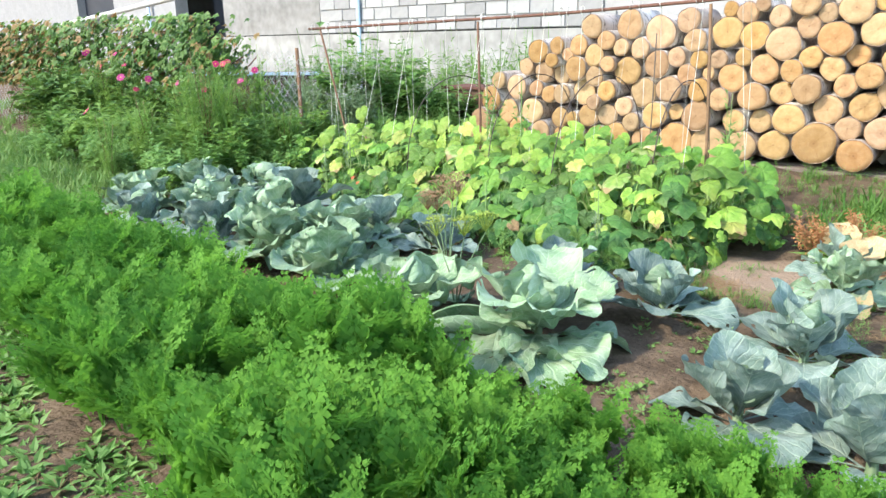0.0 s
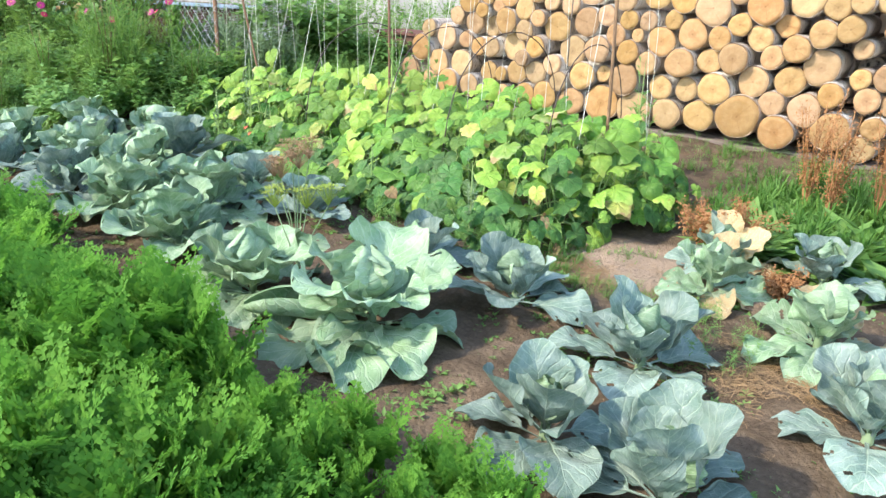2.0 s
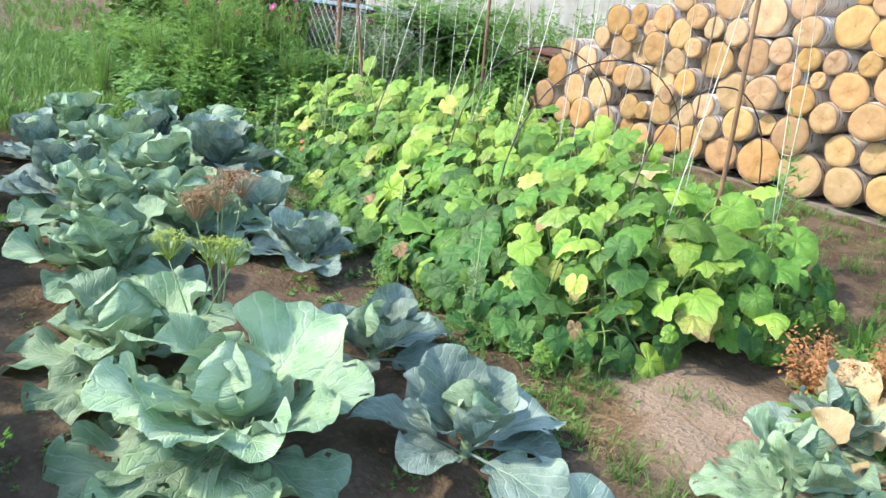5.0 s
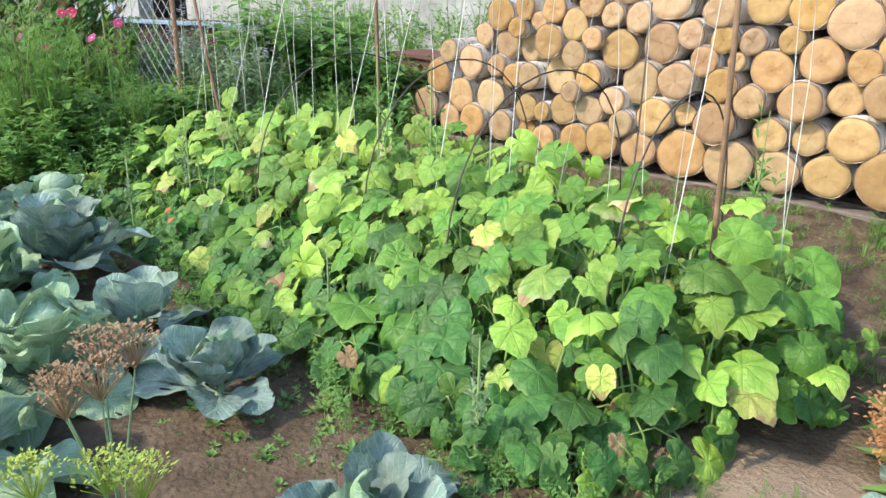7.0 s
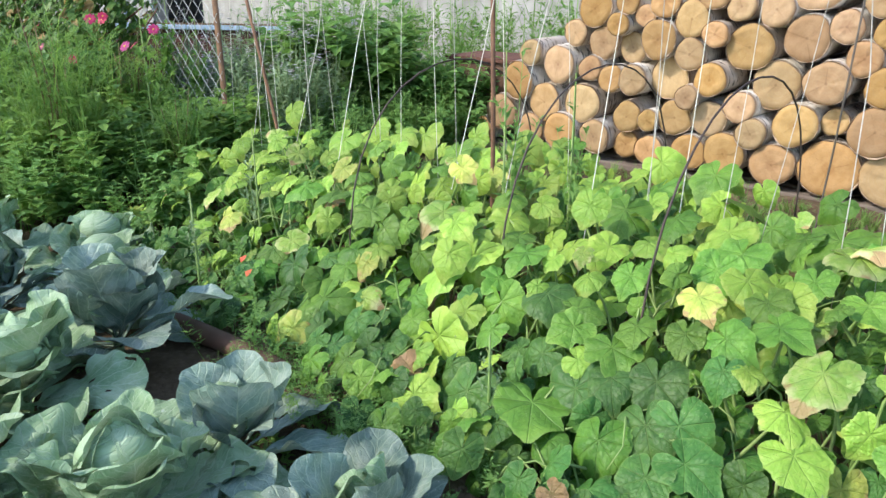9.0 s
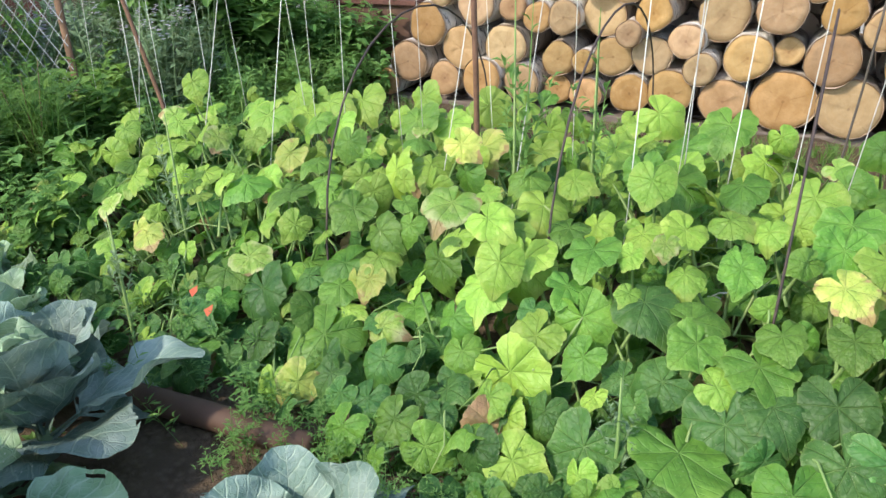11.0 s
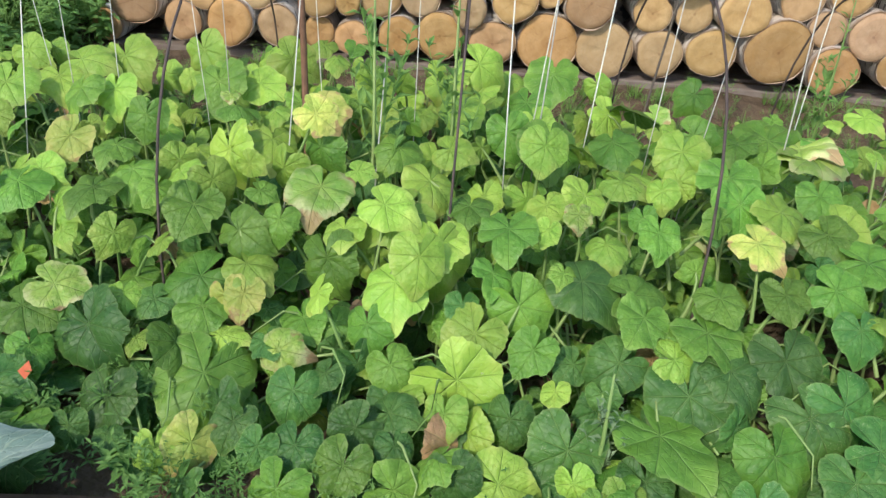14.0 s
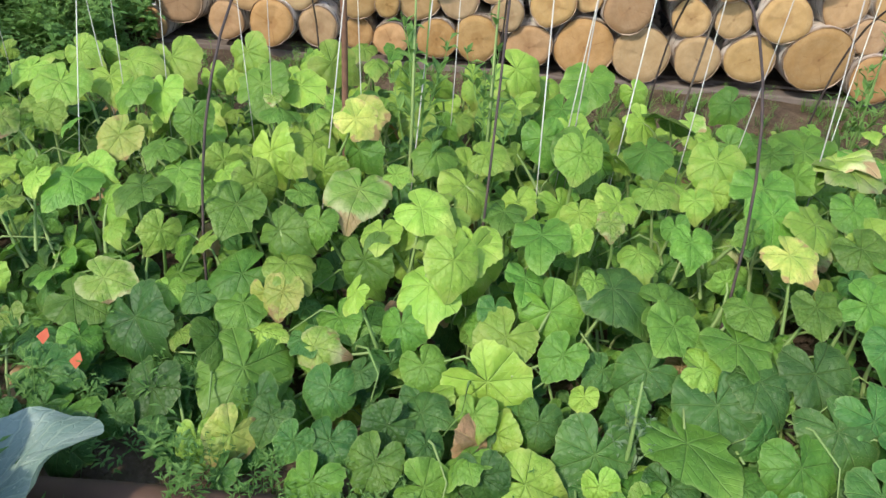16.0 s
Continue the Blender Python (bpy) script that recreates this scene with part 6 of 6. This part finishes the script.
def dill(x, y, heads, mat, label, seed):
    rng = np.random.default_rng(seed)
    t = empty("dill_plant", pose(x, y, float(ground_z(x, y))), label, "dill")
    for k, (dx, dy, z, r) in enumerate(heads):
        tube_part("stalk", [(0, 0, 0), (dx * 0.35, dy * 0.35, z * 0.55), (dx, dy, z)], np.array((0.0035, 0.003, 0.002)), M_GREY, t, 5)
        g = Geo()
        for i in range(26):
            a, q = 2.399963 * i, math.sqrt((i + 0.5) / 26)
            e = np.array((dx + math.cos(a) * q * r, dy + math.sin(a) * q * r, z + 0.05 + 0.02 * (1 - q * q) + rng.normal(0, 0.005)))
            g.tube([(dx, dy, z), e], 0.0012, 3)
            for j in range(9):
                b, u = rng.random() * 6.28, rng.uniform(0.004, 0.017)
                f = e + np.array((math.cos(b) * u, math.sin(b) * u, rng.uniform(0.004, 0.016)))
                g.leaf(f, unit((math.cos(b), math.sin(b), 0.8)), (0, 0, 1), 0.010, 0.006)
        tagged(g.obj("umbel", mat, t), kind="stuff")


dill(0.385, 3.855, ((-0.05, 0.03, 0.47, 0.055), (0.05, -0.02, 0.46, 0.055), (0.01, 0.07, 0.48, 0.05), (0.0, -0.07, 0.42, 0.05), (-0.07, -0.05, 0.41, 0.045)), M_DRYDILL, "dry brown dill umbels above the cabbages", 1)
dill(0.52, 3.74, ((0.02, 0.04, 0.33, 0.05), (-0.05, -0.06, 0.34, 0.05), (0.12, 0.06, 0.36, 0.045)), M_DILL, "yellow-green dill heads among the cabbages", 2)


def dock(x, y, h, r, seed, label="rust-brown dry dock with dense seed spikes"):
    rng = np.random.default_rng(seed)
    t = empty("dock_plant", pose(x, y, float(ground_z(x, y))), label, "dock")
    for k in range(11):
        a, q = rng.random() * 6.28, r * rng.uniform(0.2, 1.0)
        e = np.array((math.cos(a) * q, math.sin(a) * q, h * rng.uniform(0.7, 1.05)))
        tube_part("stalk", [(0, 0, 0), e * 0.5 + np.array((0, 0, 0.05)), e], np.array((0.004, 0.003, 0.002)), M_RUSTY, t, 4)
        g = Geo()
        for i in range(130):
            s = rng.uniform(0.30, 1.0)
            p = e * s + rng.normal(0, 0.018, 3)
            b = rng.random() * 6.28
            g.leaf(p, unit((math.cos(b), math.sin(b), rng.normal(0, 0.6))), (0, 0, 1), 0.016, 0.010)
        tagged(g.obj("seed_spike", M_RUSTY, t), kind="stuff")


for i, (x, y, h, r) in enumerate(((1.58, 5.40, 0.24, 0.17), (1.74, 5.48, 0.28, 0.18), (1.80, 6.30, 0.70, 0.14), (1.95, 6.12, 0.64, 0.14), (2.15, 6.30, 0.80, 0.16), (2.35, 5.90, 0.62, 0.14), (2.02, 5.05, 0.10, 0.14))):
    dock(x, y, h, r, 50 + i)


# ripe cucumbers lying under the leaves
def cucumber_fruit(x, y, z, turn, ln):
    t = empty("cucumber", pose(x, y, z, 0, 0, turn), "overripe yellow-green cucumber lying under the leaves", "cucumber", "ripe cucumbers")
    g = Geo()
    pts = [np.array((ln * (s - 0.5), 0.02 * math.sin(3.1 * s), 0)) for s in np.linspace(0, 1, 9)]
    g.tube(pts, np.array((0.006, 0.020, 0.026, 0.028, 0.028, 0.028, 0.026, 0.020, 0.006)), 10)
    g.obj("fruit", M_CUKE, t, "", True)


cucumber_fruit(-0.72, 5.12, 0.09, 20, 0.17)
cucumber_fruit(-0.85, 5.22, 0.10, 70, 0.15)
cucumber_fruit(-0.28, 5.52, 0.14, 85, 0.16)
cucumber_fruit(0.42, 5.02, 0.10, 70, 0.17)

# a tangle of cast-off twine
tangle = empty("twine_tangle", pose(-0.11, 5.53, 0.17), "loose tangle of white twine caught in the vines", "twine")
for k in range(5):
    g = Geo()
    a = 1.3 * k
    pts = [np.array((0, 0, 0.0))]
    for q in range(5):
        a += R3.normal(0, 0.9)
        pts.append(pts[-1] + np.array((math.cos(a) * 0.024, math.sin(a) * 0.012, R3.normal(0.004, 0.014))))
    g.tube(pts, 0.0026, 4)
    g.obj("strand", M_STRING, tangle, "", True)

# two red withered leaves
for x, y, z in ((-1.36, 4.92, 0.20), (-1.27, 4.88, 0.18)):
    ob = mesh_object("red_leaf", [(0, 0, 0), (0.014, 0.014, 0.008), (0.006, 0.038, 0), (-0.012, 0.017, 0.006)], [(0, 1, 2, 3)], M_RED, None, True)
    ob.matrix_world = pose(x, y, z, 35, 0, 20)
    tagged(ob, "small bright red withered leaf among green ones", "leaf", "red leaves")


# an old pipe lying along the edge of the bed
pipe = Geo()
pipe.tube([(-0.5, 0, 0), (-0.2, 0.004, 0.002), (0.12, 0, 0)], 0.035, 12)
ob = pipe.obj("bed_edging_pipe", M_BROWN, None, "", True)
ob.matrix_world = pose(-0.93, 4.70, 0.035, 0, 0, 4)
tagged(ob, "brown rusty pipe lying along the bed's edge", "pipe")


# a rusty sheet-metal box at the end of the woodpile
def box_part(name, size, at, mat, parent, bevel=0.006, label=""):
    bm = bmesh.new()
    bmesh.ops.create_cube(bm, size=1)
    for v in bm.verts:
        v.co = Vector((v.co.x * size[0] + at[0], v.co.y * size[1] + at[1], v.co.z * size[2] + at[2]))
    if bevel:
        bmesh.ops.bevel(bm, geom=bm.edges, offset=bevel, segments=2, affect="EDGES")
    return part(name, bm, mat, parent, label)


bx = empty("metal_box", pose(-2.62, 8.05, 0.02), "brown rusty sheet-metal box behind the woodpile", "box")
box_part("body", (0.62, 0.40, 0.58), (0, 0, 0.29), M_BROWN, bx, 0.008)
box_part("lid", (0.68, 0.46, 0.03), (0, 0, 0.60), M_RUST, bx, 0.006, "dark rusty lid")

trough = empty("metal_trough", pose(-6.0, 7.75, 0, 0, 0, 25), "brown rusty sheet-metal trough beside the house", "trough")
box_part("front_panel", (1.9, 0.03, 0.74), (0, -0.3, 0.37), M_BROWN, trough, 0.004)
box_part("back_panel", (1.9, 0.03, 0.74), (0, 0.3, 0.37), M_BROWN, trough, 0.004)
for s in (-1, 1):
    box_part("end_panel", (0.03, 0.57, 0.74), (0.93 * s, 0, 0.37), M_BROWN, trough, 0.004)
box_part("rim", (1.96, 0.05, 0.04), (0, -0.33, 0.74), M_BLUE, trough, 0.004, "pale blue rim")


# ---- the house ----
def build_house():
    y = 11.0
    t = empty("house", pose(-11, y, 0), "house of grey concrete blocks on a whitewashed plinth", "house")
    ox = 11.0

    def wall(name, x0, x1, z0, z1, mat, dy=0.0, thick=0.3, label=""):
        return box_part(name, (x1 - x0, thick, z1 - z0), ((x0 + x1) / 2 + ox, thick / 2 + dy, (z0 + z1) / 2), mat, t, 0, label)

    # left part, one step nearer than the rest, with a window
    wall("wall", -24, -16.9, -0.1, 3.4, M_CONCRETE, -0.5)
    wall("wall", -15.1, -12.5, -0.1, 3.4, M_CONCRETE, -0.5)
    wall("wall", -16.9, -15.1, -0.1, 1.55, M_CONCRETE, -0.5)
    wall("wall", -16.9, -15.1, 2.7, 3.4, M_CONCRETE, -0.5)
    win = wall("window", -16.9, -15.1, 1.55, 2.7, M_DARK, -0.30, 0.06, "dark unglazed window")
    box_part("sill", (1.9, 0.16, 0.05), (-16.0 + ox, -0.54, 1.57), M_RENDER, win, 0.006)
    # the doorway and what is right of it
    wall("doorway", -12.5, -11.5, -0.1, 3.4, M_DARK, 0.45, 0.06, "dark open doorway")
    wall("wall", -11.5, -8.5, 1.27, 3.4, M_RENDER, 0.0, 0.3, "pale plastered wall")
    wall("plinth", -11.52, -2.4, -0.1, 1.25, M_RENDER, -0.06, 0.36, "rough whitewashed plinth")
    wall("wall", -8.5, -2.4, 1.27, 3.4, M_MORTAR, 0.01, 0.29, "mortar joints")
    wall("wall", -2.4, 9.0, -0.1, 3.4, M_CONCRETE, 0.0)
    wall("wall", -24, 9.0, -0.1, 3.4, M_DARK, 4.0)
    wall("roof", -24.4, 9.4, 3.4, 3.55, M_PLANK, -0.9, 5.2, "flat grey roof")
    # blocks laid in half bond
    bm = bmesh.new()
    bmesh.ops.create_cube(bm, size=1)
    for v in bm.verts:
        v.co = Vector((v.co.x * 0.385, v.co.y * 0.06, v.co.z * 0.185))
    bmesh.ops.bevel(bm, geom=bm.edges, offset=0.005, segments=1, affect="EDGES")
    me = bpy.data.meshes.new("block")
    bm.to_mesh(me)
    bm.free()
    me.materials.append(M_CONCRETE)
    rng = np.random.default_rng(3)
    for j in range(7):
        for i in range(15):
            x = -8.28 + 0.4 * i + (0.2 if j % 2 else 0)
            if x < -2.6:
                shared("block", me, Matrix.Translation((x + ox, 0.012 + rng.normal(0, 0.003), 1.37 + 0.2 * j)), t)
    tube_part("downpipe", [(-7.42 + ox, -0.06, 0.9), (-7.42 + ox, -0.06, 3.3)], 0.04, M_BLUE, t, 10, "pale blue downpipe")
    tube_part("downpipe", [(-13.4 + ox, -0.58, 0.3), (-13.5 + ox, -0.58, 3.3)], 0.035, M_BLUE, t, 10, "pale blue downpipe")
    tube_part("gas_pipe", [(-19.5 + ox, -2.0, 1.16), (-10.3 + ox, -2.0, 1.90), (-4.0 + ox, -2.0, 2.4)], 0.05, M_WHITE, t, 10, "white-painted pipe")
    # a turquoise net on a frame beside the house
    n = empty("shade_net", pose(-28, 13.5, 0), "turquoise shade net hung on a frame", "net")
    box_part("net", (6.5, 0.03, 3.2), (0, 0, 1.6), M_TURQ, n, 0)
    box_part("post", (0.12, 0.12, 3.4), (3.3, -0.03, 1.7), M_BROWN, n, 0.01, "red-brown post")


build_house()
